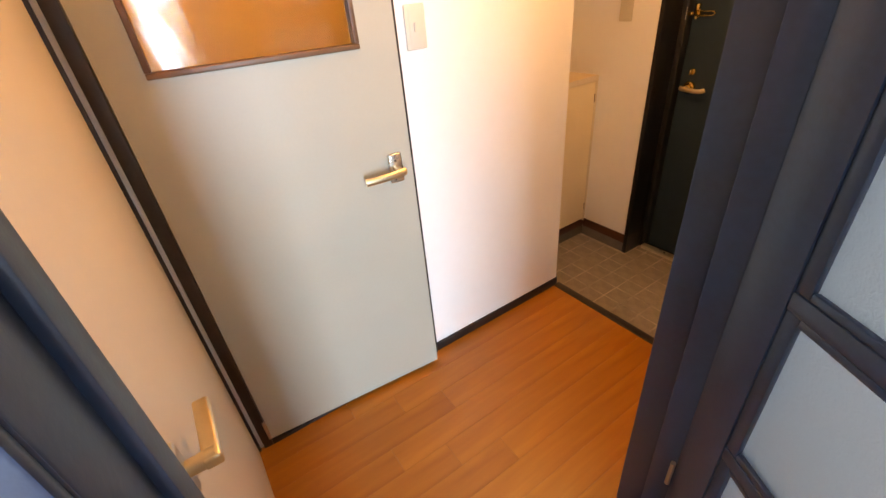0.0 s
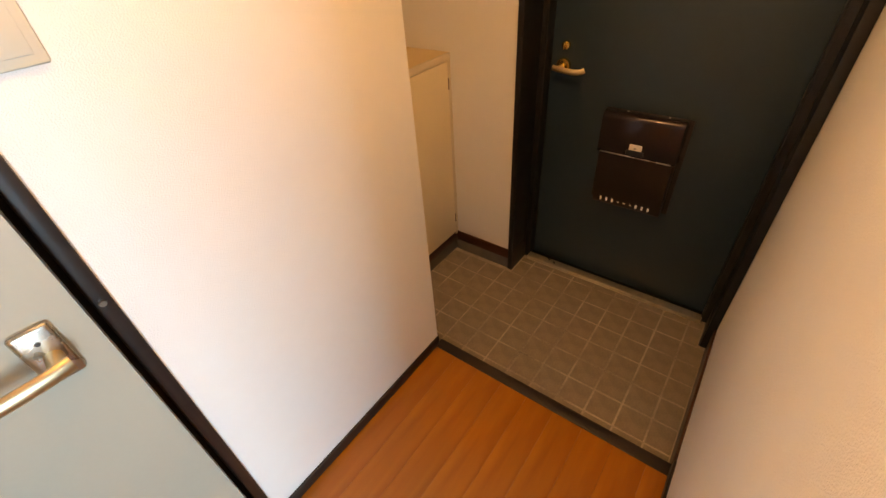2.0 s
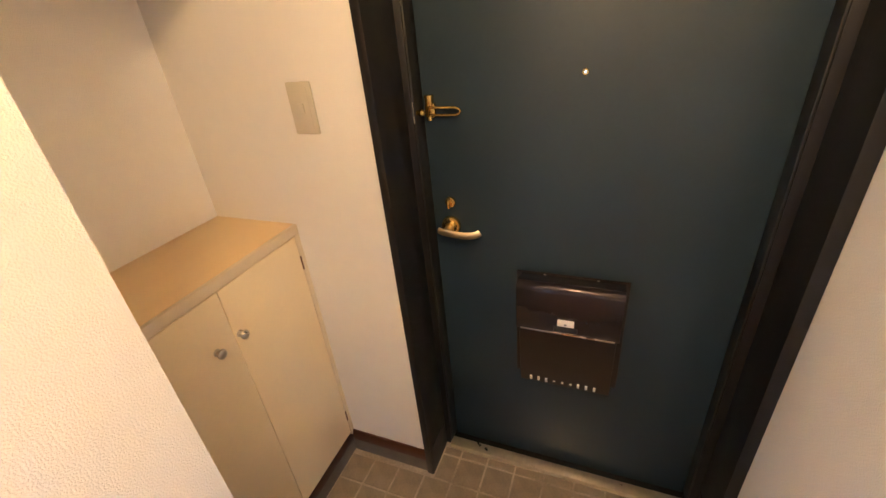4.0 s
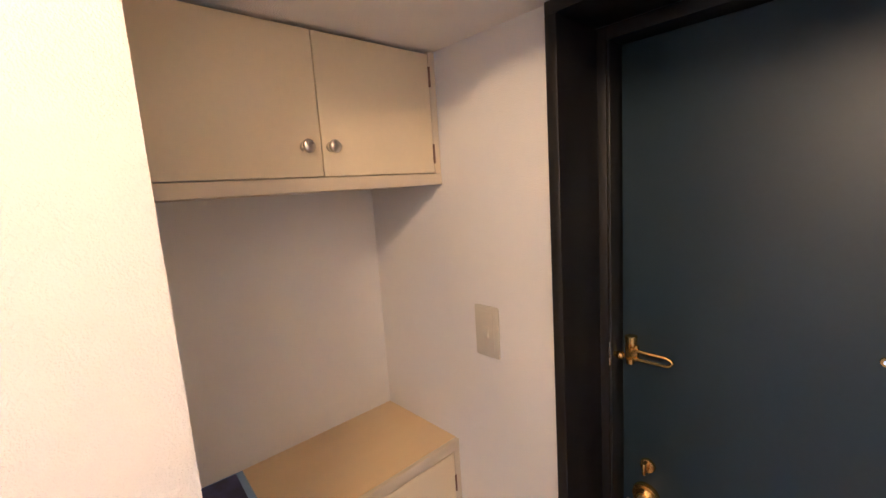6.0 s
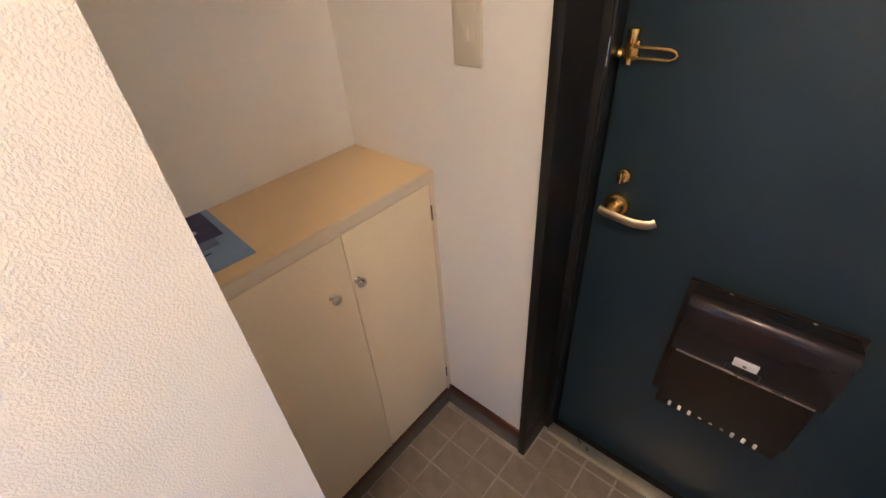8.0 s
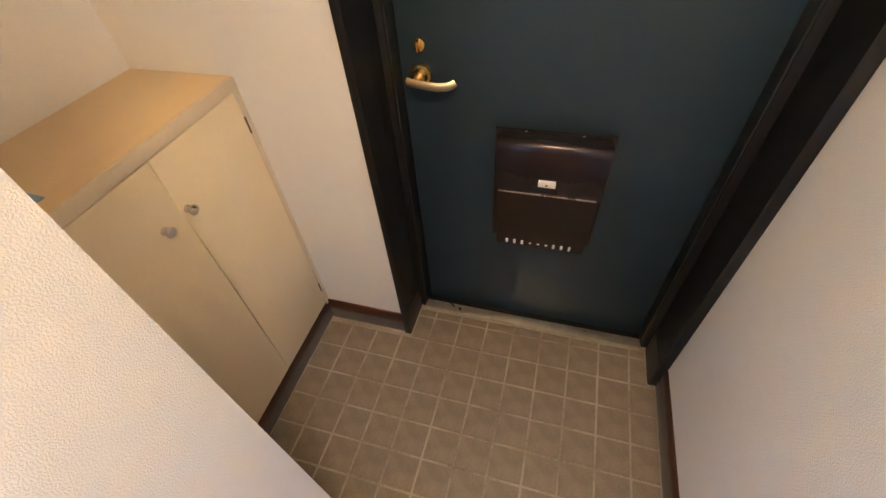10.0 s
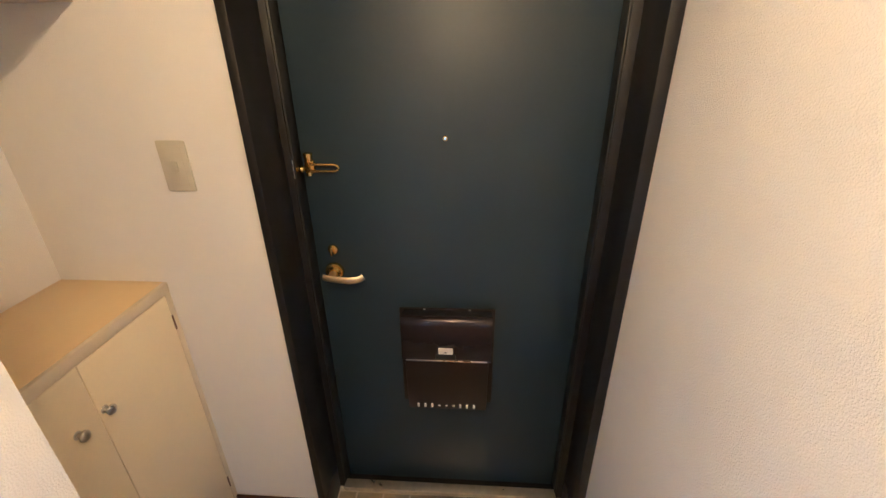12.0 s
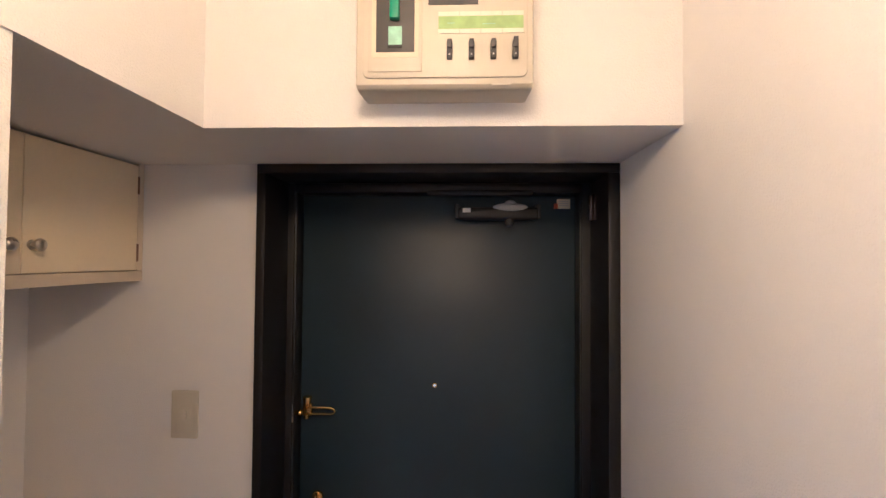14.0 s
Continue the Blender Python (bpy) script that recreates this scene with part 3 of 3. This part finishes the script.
box("edge_band", (FRONT + 0.006, -0.658, 1.634), (FRONT + 0.018, -0.0005, 1.6595), CREAM_EDGE, shelf, "pale front edge", 0.0015)
top = thing("worktop", "yellow-brown laminate top lying on the shoe cabinet", "worktop", (-0.9, -0.3, 0.953))
box("surface", (BACK, -0.658, 0.9535), (FRONT + 0.006, -0.0005, 0.982), COUNTER_TOP, top, "", 0.001)
box("edge_band", (FRONT + 0.006, -0.658, 0.953), (FRONT + 0.018, -0.0005, 0.9815), CREAM_EDGE, top, "pale front edge", 0.0015)

leaflet = thing("leaflet", "pale blue printed leaflet with a dark photo on the cabinet top", "leaflet", (-0.92, -0.54, 0.982))
leaflet.matrix_basis = Matrix.Translation((-0.925, -0.545, 0.9825)) @ Matrix.Rotation(radians(-4), 4, "Z")
def leaf_part(name, lo, hi, mat, label=""):
    ob = new(name, mesh_of(name, bm_box(bmesh.new(), lo, hi), mat, 0))
    ob.parent = leaflet
    if label:
        tagged(ob, label)


leaf_part("sheet", (-0.122, -0.09, 0), (0.128, 0.095, 0.0022), LEAFLET_BLUE)
leaf_part("photo", (-0.118, -0.086, 0.002), (0.012, 0.080, 0.0028), LEAFLET_NAVY, "dark navy photo")
leaf_part("photo_fade", (0.012, -0.086, 0.002), (0.045, 0.060, 0.0027), LEAFLET_GREY, "grey-blue lower photo")
for y in (0.035, -0.02):
    leaf_part("white_spot", (-0.045, y - 0.007, 0.0026), (-0.03, y + 0.007, 0.0031), WHITE_PAINT)
leaf_part("print_line", (0.062, -0.085, 0.002), (0.067, 0.035, 0.0027), INK)
leaf_part("print_line", (0.078, -0.085, 0.002), (0.081, -0.01, 0.0027), INK)

# ---------------------------------------------------------------- switches
def light_switch(at, rz, label):
    """Wall plate whose face looks along its own -y."""
    t = thing("light_switch", label, "light switch", at)
    t.matrix_basis = pose(*at, 0, 0, rz)
    for name, lo, hi, mat, bev in (("plate", (-0.035, -0.0065, -0.06), (0.035, 0, 0.06), SWITCH_PLASTIC, 0.004),
                                   ("inner_plate", (-0.0225, -0.0078, -0.0475), (0.0225, -0.006, 0.0475), SWITCH_PLASTIC, 0.001),
                                   ("rocker", (-0.008, -0.0125, -0.013), (0.008, -0.0075, 0.013), SWITCH_PLASTIC, 0.002)):
        ob = new(name, mesh_of(name, bm_box(bmesh.new(), lo, hi, bev), mat))
        ob.parent = t
    return t


light_switch((-0.621, 0.0, 1.2975), 0, "ivory plastic light switch beside the entrance door")
light_switch((LEFT, -1.317, 1.360), 90, "ivory plastic light switch beside the toilet door")

# ---------------------------------------------------------------- breaker panel on the beam
panel = thing("breaker_panel", "beige plastic circuit breaker panel with four black switches", "breaker panel", (0.04, -0.301, 1.97))
PX, PZ, PK = -0.102, 1.972, 0.000904   # lower left corner of the front and the unit of its layout


def pan(px, py):
    return PX + 0.005 + (px - 622) * PK, PZ - 0.0095 + (152 - py) * PK


def panel_box(name, a, b, y0, y1, mat, label="", bevel=0.001, parent=None):
    (x0, z1), (x1, z0) = pan(*a), pan(*b)
    return box(name, (x0, y0, z0), (x1, y1, z1), mat, parent or panel, label, bevel)


panel_outline = [(-0.301, 1.974), (-0.370, 1.967), (-0.380, 1.969), (-0.3845, 1.974), (-0.385, 1.990), (-0.385, 2.250), (-0.380, 2.256), (-0.301, 2.258)]
part("case", bm_prism(bmesh.new(), panel_outline, -0.0985, 0.1865, 0.004), BOX_PLASTIC, panel)
def round_plate(x0, z0, x1, z1, r, y0, y1):
    """A plate with rounded corners, standing in the xz plane."""
    bm = bmesh.new()
    pts = []
    for cx, cz, a0 in ((x1 - r, z1 - r, 0), (x0 + r, z1 - r, 90), (x0 + r, z0 + r, 180), (x1 - r, z0 + r, 270)):
        pts += [(cx + r * math.cos(radians(a0 + 15 * k)), cz + r * math.sin(radians(a0 + 15 * k))) for k in range(7)]
    front, rear = [bm.verts.new((x, y0, z)) for x, z in pts], [bm.verts.new((x, y1, z)) for x, z in pts]
    fs = [bm.faces.new(front), bm.faces.new(rear[::-1])]
    fs += [bm.faces.new((front[k], rear[k], rear[(k + 1) % len(pts)], front[(k + 1) % len(pts)])) for k in range(len(pts))]
    bmesh.ops.recalc_face_normals(bm, faces=fs)
    bmesh.ops.bevel(bm, geom=list(fs[0].edges), offset=0.0012, segments=2, affect="EDGES", profile=0.5)
    return bm


(ax, az), (bx, bz) = pan(633, -150), pan(925, 129)
part("cover", round_plate(ax, bz, bx, az, 0.012, -0.3885, -0.384), BOX_PLASTIC, panel)
door_p = panel_box("main_cover", (643, -120), (739, 119), -0.3905, -0.388, BOX_PLASTIC, "", 0.0012)
panel_box("bezel", (650, -110), (733, 94), -0.3915, -0.390, CREAM_EDGE, "", 0.0006)
panel_box("breaker_face", (658, -100), (726, 85), -0.3925, -0.391, DARK_GREY, "charcoal main breaker", 0.0005)
panel_box("main_lever", (683, -40), (700, 31), -0.404, -0.392, GREEN_LEVER, "green main switch lever", 0.003)
panel_box("rating_label", (680, 40), (704, 73), -0.3935, -0.3922, PALE_GREEN, "pale green rating label", 0.0)
panel_box("label_shadow_bar", (679, 73), (705, 78), -0.394, -0.392, BLACK_PLASTIC, "", 0.0)
for k in range(4):
    x0 = 768 + k * 37.6
    panel_box("name_card", (x0, 13), (x0 + 36.4, 21), -0.3898, -0.3882, PAPER, "white name card", 0.0)
    panel_box("name_card", (x0, 44), (x0 + 36.4, 52), -0.3898, -0.3882, PAPER, "white name card", 0.0)
    xs = 788 + k * 38.3
    sw = panel_box("branch_switch", (xs - 5, 68), (xs + 5, 99), -0.3965, -0.388, BLACK_PLASTIC, "black branch breaker", 0.0015)
    panel_box("toggle", (xs - 4, 64 if k == 3 else 67), (xs + 4, 82), -0.4005, -0.396, DARK_GREY, "", 0.001, sw)
    panel_box("rating_mark", (xs - 1.2, 91), (xs + 1.2, 94), -0.3972, -0.3963, GREY_PLASTIC, "", 0.0, sw)
panel_box("green_strip", (768, 21), (917, 44), -0.3896, -0.3882, LIME_STRIP, "lime green label strip", 0.0)
for a, c, h in ((783, 797, 34), (846, 868, 36)):
    panel_box("print_bar", (a, h - 1), (c, h), -0.3899, -0.3894, PALE_GREEN, "", 0.0)
panel_box("maker_mark", (862, 139), (896, 142), -0.3856, -0.380, SWITCH_PLASTIC, "", 0.0)
panel_box("window_bar", (750, -14), (838, 0), -0.3898, -0.3882, DARK_GREY, "", 0.0)

# ---------------------------------------------------------------- toilet door
toilet = thing("toilet_door", "off-white door with amber rippled glass, slightly ajar", "door", (LEFT, -1.73, HALL), kind="")
tf = thing("toilet_door_frame", "dark brown wooden frame of the toilet door", "door frame", (LEFT, -1.73, HALL), kind="structure")
box("jamb", (LEFT - 0.1, TD0, HALL - 0.01), (LEFT + 0.012, TD0 + 0.032, TDZ), DARK_WOOD, tf, "", 0.003)
box("jamb", (LEFT - 0.1, TD1 - 0.020, HALL - 0.01), (LEFT + 0.010, TD1 + 0.004, TDZ), DARK_WOOD, tf, "", 0.003)
box("head", (LEFT - 0.1, TD0 + 0.032, TDZ - 0.03), (LEFT + 0.010, TD1 - 0.020, TDZ), DARK_WOOD, tf, "", 0.003)
box("stop", (LEFT - 0.1, -1.47, HALL + 0.012), (LEFT - 0.036, TD1 - 0.019, TDZ - 0.03), DARK_WOOD, tf, "", 0.002)
box("threshold", (LEFT - 0.1, TD0 + 0.032, HALL - 0.01), (LEFT + 0.014, TD1 - 0.020, HALL + 0.012), DARK_WOOD, tf, "", 0.002)
bm = bmesh.new()
bm_cyl(bm, (LEFT + 0.009, TD1 - 0.010, 0.978), (LEFT + 0.014, TD1 - 0.010, 0.978), 0.006, 0.005, 14)
part("strike_stud", bm, STEEL, tf, "small steel stud")
for hz in (0.16, 1.86):
    bm = bmesh.new()
    bm_cyl(bm, (LEFT + 0.010, TD0 + 0.030, hz - 0.045), (LEFT + 0.010, TD0 + 0.030, hz + 0.045), 0.006, 0.006, 12)
    part("hinge", bm, STEEL, tf, "steel butt hinge")
LY0, LY1, LZ0, LZ1 = TD0 + 0.035, -1.418, HALL + 0.022, TDZ - 0.033
GY0, GY1, GZ0, GZ1 = -2.017, -1.535, 1.342, 1.834
face, back = LEFT + 0.004, LEFT - 0.032
bm = bmesh.new()
for lo, hi in (((back, LY0, LZ0), (face, LY1, GZ0)), ((back, LY0, GZ1), (face, LY1, LZ1)), ((back, LY0, GZ0), (face, GY0, GZ1)), ((back, GY1, GZ0), (face, LY1, GZ1))):
    bm_box(bm, lo, hi)
bmesh.ops.remove_doubles(bm, verts=bm.verts[:], dist=1e-5)
part("leaf", bm, DIMMED_DOOR_WHITE, toilet)
for lo, hi in (((face - 0.03, GY0 - 0.010, GZ0 - 0.010), (face + 0.006, GY1 + 0.010, GZ0 + 0.004)), ((face - 0.03, GY0 - 0.010, GZ1 - 0.004), (face + 0.006, GY1 + 0.010, GZ1 + 0.010)),
               ((face - 0.03, GY0 - 0.010, GZ0 + 0.004), (face + 0.006, GY0 + 0.004, GZ1 - 0.004)), ((face - 0.03, GY1 - 0.004, GZ0 + 0.004), (face + 0.006, GY1 + 0.010, GZ1 - 0.004))):
    box("glazing_bead", lo, hi, BROWN_BEAD, toilet, "brown glazing bead", 0.003)
box("pane", (LEFT - 0.014, GY0 + 0.004, GZ0 + 0.004), (LEFT - 0.008, GY1 - 0.004, GZ1 - 0.004), AMBER_GLASS, toilet, "amber rippled glass", 0)
bm = bmesh.new()
bm_box(bm, (face, -1.500, 0.938), (face + 0.011, -1.454, 1.033), 0.006, 3)
part("back_plate", bm, STEEL, toilet, "satin steel handle plate")
bm = bmesh.new()
bm_cyl(bm, (face + 0.009, -1.474, 0.981), (face + 0.045, -1.474, 0.981), 0.011, 0.012, 18)
bm_tube(bm, [(face + 0.042, -1.460, 0.981), (face + 0.048, -1.484, 0.981), (face + 0.050, -1.522, 0.980), (face + 0.050, -1.567, 0.979), (face + 0.047, -1.592, 0.979)], 0.008, 12, 1.5)
part("lever", bm, GOLD_BEIGE, toilet, "champagne lever handle")
bm = bmesh.new()
bm_cyl(bm, (face + 0.009, -1.477, 1.010), (face + 0.013, -1.477, 1.010), 0.004, 0.003, 12)
part("lock_pin", bm, DARK_GREY, toilet)
# the leaf stands a few degrees ajar
toilet.matrix_basis = Matrix.Translation((face, LY0, 0)) @ Matrix.Rotation(radians(-5.2), 4, "Z") @ Matrix.Translation((-face, -LY0, 0)) @ toilet.matrix_basis

# ---------------------------------------------------------------- white door at the hall's end
end_frame = thing("end_door_frame", "thin dark frame of the hall's end door", "door frame", (0, END, HALL), kind="structure")
box("jamb", (LEFT, END - 0.1, HALL - 0.01), (LEFT + 0.013, END + 0.018, 2.02), DARK_WOOD, end_frame)
box("jamb", (JX - 0.016, END - 0.1, HALL - 0.01), (JX, END - 0.004, 2.02), DARK_WOOD, end_frame)
box("head", (LEFT + 0.013, END - 0.1, 2.0), (JX - 0.016, END - 0.004, 2.02), DARK_WOOD, end_frame)
end_door = thing("end_door", "closed plain white door at the hall's end", "door", (0, END, HALL))
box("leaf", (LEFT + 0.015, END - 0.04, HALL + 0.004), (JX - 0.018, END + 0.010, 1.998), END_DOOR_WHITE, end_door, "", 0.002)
bm = bmesh.new()
bm_box(bm, (0.346, END + 0.01, 0.93), (0.386, END + 0.018, 1.02), 0.006, 3)
part("back_plate", bm, STEEL, end_door, "satin steel handle plate")
bm = bmesh.new()
bm_cyl(bm, (0.364, END + 0.016, 0.98), (0.364, END + 0.052, 0.98), 0.011, 0.012, 18)
bm_box(bm, (0.262, END + 0.036, 0.971), (0.376, END + 0.058, 0.989), 0.004, 3)
part("lever", bm, GOLD_BEIGE, end_door, "champagne lever handle")

# ---------------------------------------------------------------- glass door to the living room
lf = thing("living_door_frame", "dark varnished frame of the living room doorway, tinted with reflected sky", "door frame", (0.5, -1.7, HALL), kind="structure")
box("jamb", (JX - 0.001, J1, HALL - 0.01), (LIV + 0.002, J1 + 0.03, 2.03), SKY_TINTED_BLACK, lf, "", 0.003)
box("jamb", (JX - 0.002, J0 - 0.03, HALL - 0.01), (LIV + 0.002, J0, 2.03), SKY_TINTED_BLACK, lf, "", 0.003)
box("stop", (JX + 0.03, J0 - 0.001, HALL), (JX + 0.068, J0 + 0.010, 2.0), SKY_TINTED_BLACK, lf, "", 0.002)
box("stop", (JX + 0.085, J1 - 0.050, HALL), (LIV + 0.001, J1 + 0.001, 2.0), SKY_TINTED_BLACK, lf, "", 0.003)
box("head", (JX - 0.001, J0, 2.0), (LIV + 0.002, J1, 2.03), SKY_TINTED_BLACK, lf, "", 0.003)
box("casing", (LIV, J0 - 0.075, HALL), (LIV + 0.012, J0 - 0.002, 2.05), SKY_TINTED_BLACK, lf, "", 0.003)
box("casing", (LIV, J1 + 0.03, HALL), (LIV + 0.004, J1 + 0.075, 2.05), SKY_TINTED_BLACK, lf, "", 0.002)
glass_door = thing("glass_door", "open dark door with frosted glass panes, tinted with reflected sky", "door", (LIV + 0.0015, J1, HALL))
LEAF = pose(LIV + 0.0005, J1 - 0.056, 0, 0, 0, -30)
glass_door.matrix_basis = LEAF


def leaf_box(name, lo, hi, mat, parent, label="", bevel=0.004):
    ob = new(name, mesh_of(name, bm_box(bmesh.new(), lo, hi, bevel), mat))
    ob.parent = parent
    if label:
        tagged(ob, label)
    return ob


W, S = 0.80, 0.086                  # leaf width, stile width
leaf_box("stile", (0.0, 0.002, HALL + 0.01), (S, 0.036, 1.99), SKY_TINTED_BLACK, glass_door, "", 0.0012)
leaf_box("stile", (W - S, 0.002, HALL + 0.01), (W, 0.036, 1.99), SKY_TINTED_BLACK, glass_door)
rails = [(HALL + 0.01, 0.327), (0.655, 0.688), (1.016, 1.049), (1.377, 1.410), (1.738, 1.99)]
for z0, z1 in rails:
    leaf_box("rail", (S, 0.003, z0), (W - S, 0.035, z1), SKY_TINTED_BLACK, glass_door)
for (a, z0), (z1, b) in zip(rails, rails[1:]):
    pane = leaf_box("pane", (S - 0.003, 0.016, z0 - 0.003), (W - S + 0.003, 0.022, z1 + 0.003), FROSTED_GLASS, glass_door, "frosted glass pane", 0)
    for lo, hi in (((S, z0), (S + 0.025, z1)), ((W - S - 0.025, z0), (W - S, z1)), ((S + 0.025, z0), (W - S - 0.025, z0 + 0.014)), ((S + 0.025, z1 - 0.014), (W - S - 0.025, z1))):
        leaf_box("glazing_bead", (lo[0], 0.005, lo[1]), (hi[0], 0.016, hi[1]), SKY_TINTED_BLACK, pane, "", 0.003)
for hz in (0.45, 1.72):
    bm = bmesh.new()
    bm_cyl(bm, (-0.003, -0.004, hz - 0.04), (-0.003, -0.004, hz + 0.04), 0.0055, 0.0055, 14)
    ob = new("hinge", mesh_of("hinge", bm, STEEL))
    ob.parent = glass_door
    tagged(ob, "bright steel hinge")

# ---------------------------------------------------------------- lamps
def globe_lamp(name, label, at, r, mat, z, shape):
    t = thing(name, label, "ceiling lamp", (at[0], at[1], CEIL))
    bm, w = bmesh.new(), r * shape[0]
    bm_cyl(bm, (at[0], at[1], CEIL), (at[0], at[1], CEIL - 0.025), w * 1.2, w * 1.1, 32, 0.003)
    bm_cyl(bm, (at[0], at[1], CEIL - 0.025), (at[0], at[1], z + r * shape[2] * 0.9), w * 0.35, w * 0.42, 32)
    part("base", bm, WHITE_PAINT, t, "white round lamp base")
    part("globe", bm_ball(bmesh.new(), (at[0], at[1], z), r, shape, 32), mat, t, "lit opal glass globe")


globe_lamp("ceiling_lamp", "lit round opal glass lamp under the hall ceiling", (0.035, -1.03), 0.075, HALL_GLOBE, 2.145, (1.0, 1.0, 0.85))
globe_lamp("toilet_lamp", "lit round opal lamp in the toilet room", (-1.05, -1.6), 0.08, TOILET_GLOBE, 2.18, (1.0, 1.0, 0.22))

# ---------------------------------------------------------------- floor boards and tiles
def piece_mesh(name, sx, sy, sz, bevel, mat):
    return mesh_of(name, bm_box(bmesh.new(), (-sx / 2, -sy / 2, -sz), (sx / 2, sy / 2, 0), bevel, 1), mat, 0)


entrance = bpy.data.objects["floor_entrance"]
PITCH = 0.1025
rng = random.Random(4)
tile_meshes = {}
x_edges = [FRONT + 0.006] + [-0.6545 + PITCH * i for i in range(11)] + [RIGHT - 0.006]
y_edges = [-0.604 + 0.001] + [-0.5315 + 0.1015 * j for j in range(6)] + [0.0775, 0.112]
for i in range(len(x_edges) - 1):
    for j in range(len(y_edges) - 1):
        x0, x1, y0, y1 = x_edges[i], x_edges[i + 1], y_edges[j], y_edges[j + 1]
        if y1 > 0.0:
            x0, x1 = max(x0, -0.416), min(x1, 0.427)
        if x1 - x0 < 0.02:
            continue
        key = (round(x1 - x0, 4), round(y1 - y0, 4))
        if key not in tile_meshes:
            tile_meshes[key] = piece_mesh("tile", key[0] - 0.0062, key[1] - 0.0062, 0.006, 0.0014, TILE)
        ob = new("tile", tile_meshes[key])
        ob.parent = entrance
        ob.location = ((x0 + x1) / 2, (y0 + y1) / 2, -0.0015 + rng.uniform(-0.0006, 0.0006))
        ob.rotation_euler = (rng.uniform(-0.004, 0.004), rng.uniform(-0.004, 0.004), rng.uniform(-0.004, 0.004))

board_w = 0.1
plank_meshes = {}
rows = [LEFT + board_w * k for k in range(9)]
for k, x0 in enumerate(rows):
    x1 = min(x0 + board_w, LIV)
    cuts = [END, END + 0.35 + 0.45 * ((k * 0.37) % 1), EDGE - 0.018]
    for y0, y1 in zip(cuts, cuts[1:]):
        key = (round(x1 - x0, 4), round(y1 - y0, 4))
        if key not in plank_meshes:
            plank_meshes[key] = piece_mesh("plank", key[0] - 0.0004, key[1] - 0.0004, 0.008, 0.0004, FLOOR_WOOD)
        ob = new("plank", plank_meshes[key])
        ob.parent = hall_floor
        ob.location = ((x0 + x1) / 2, (y0 + y1) / 2, HALL)
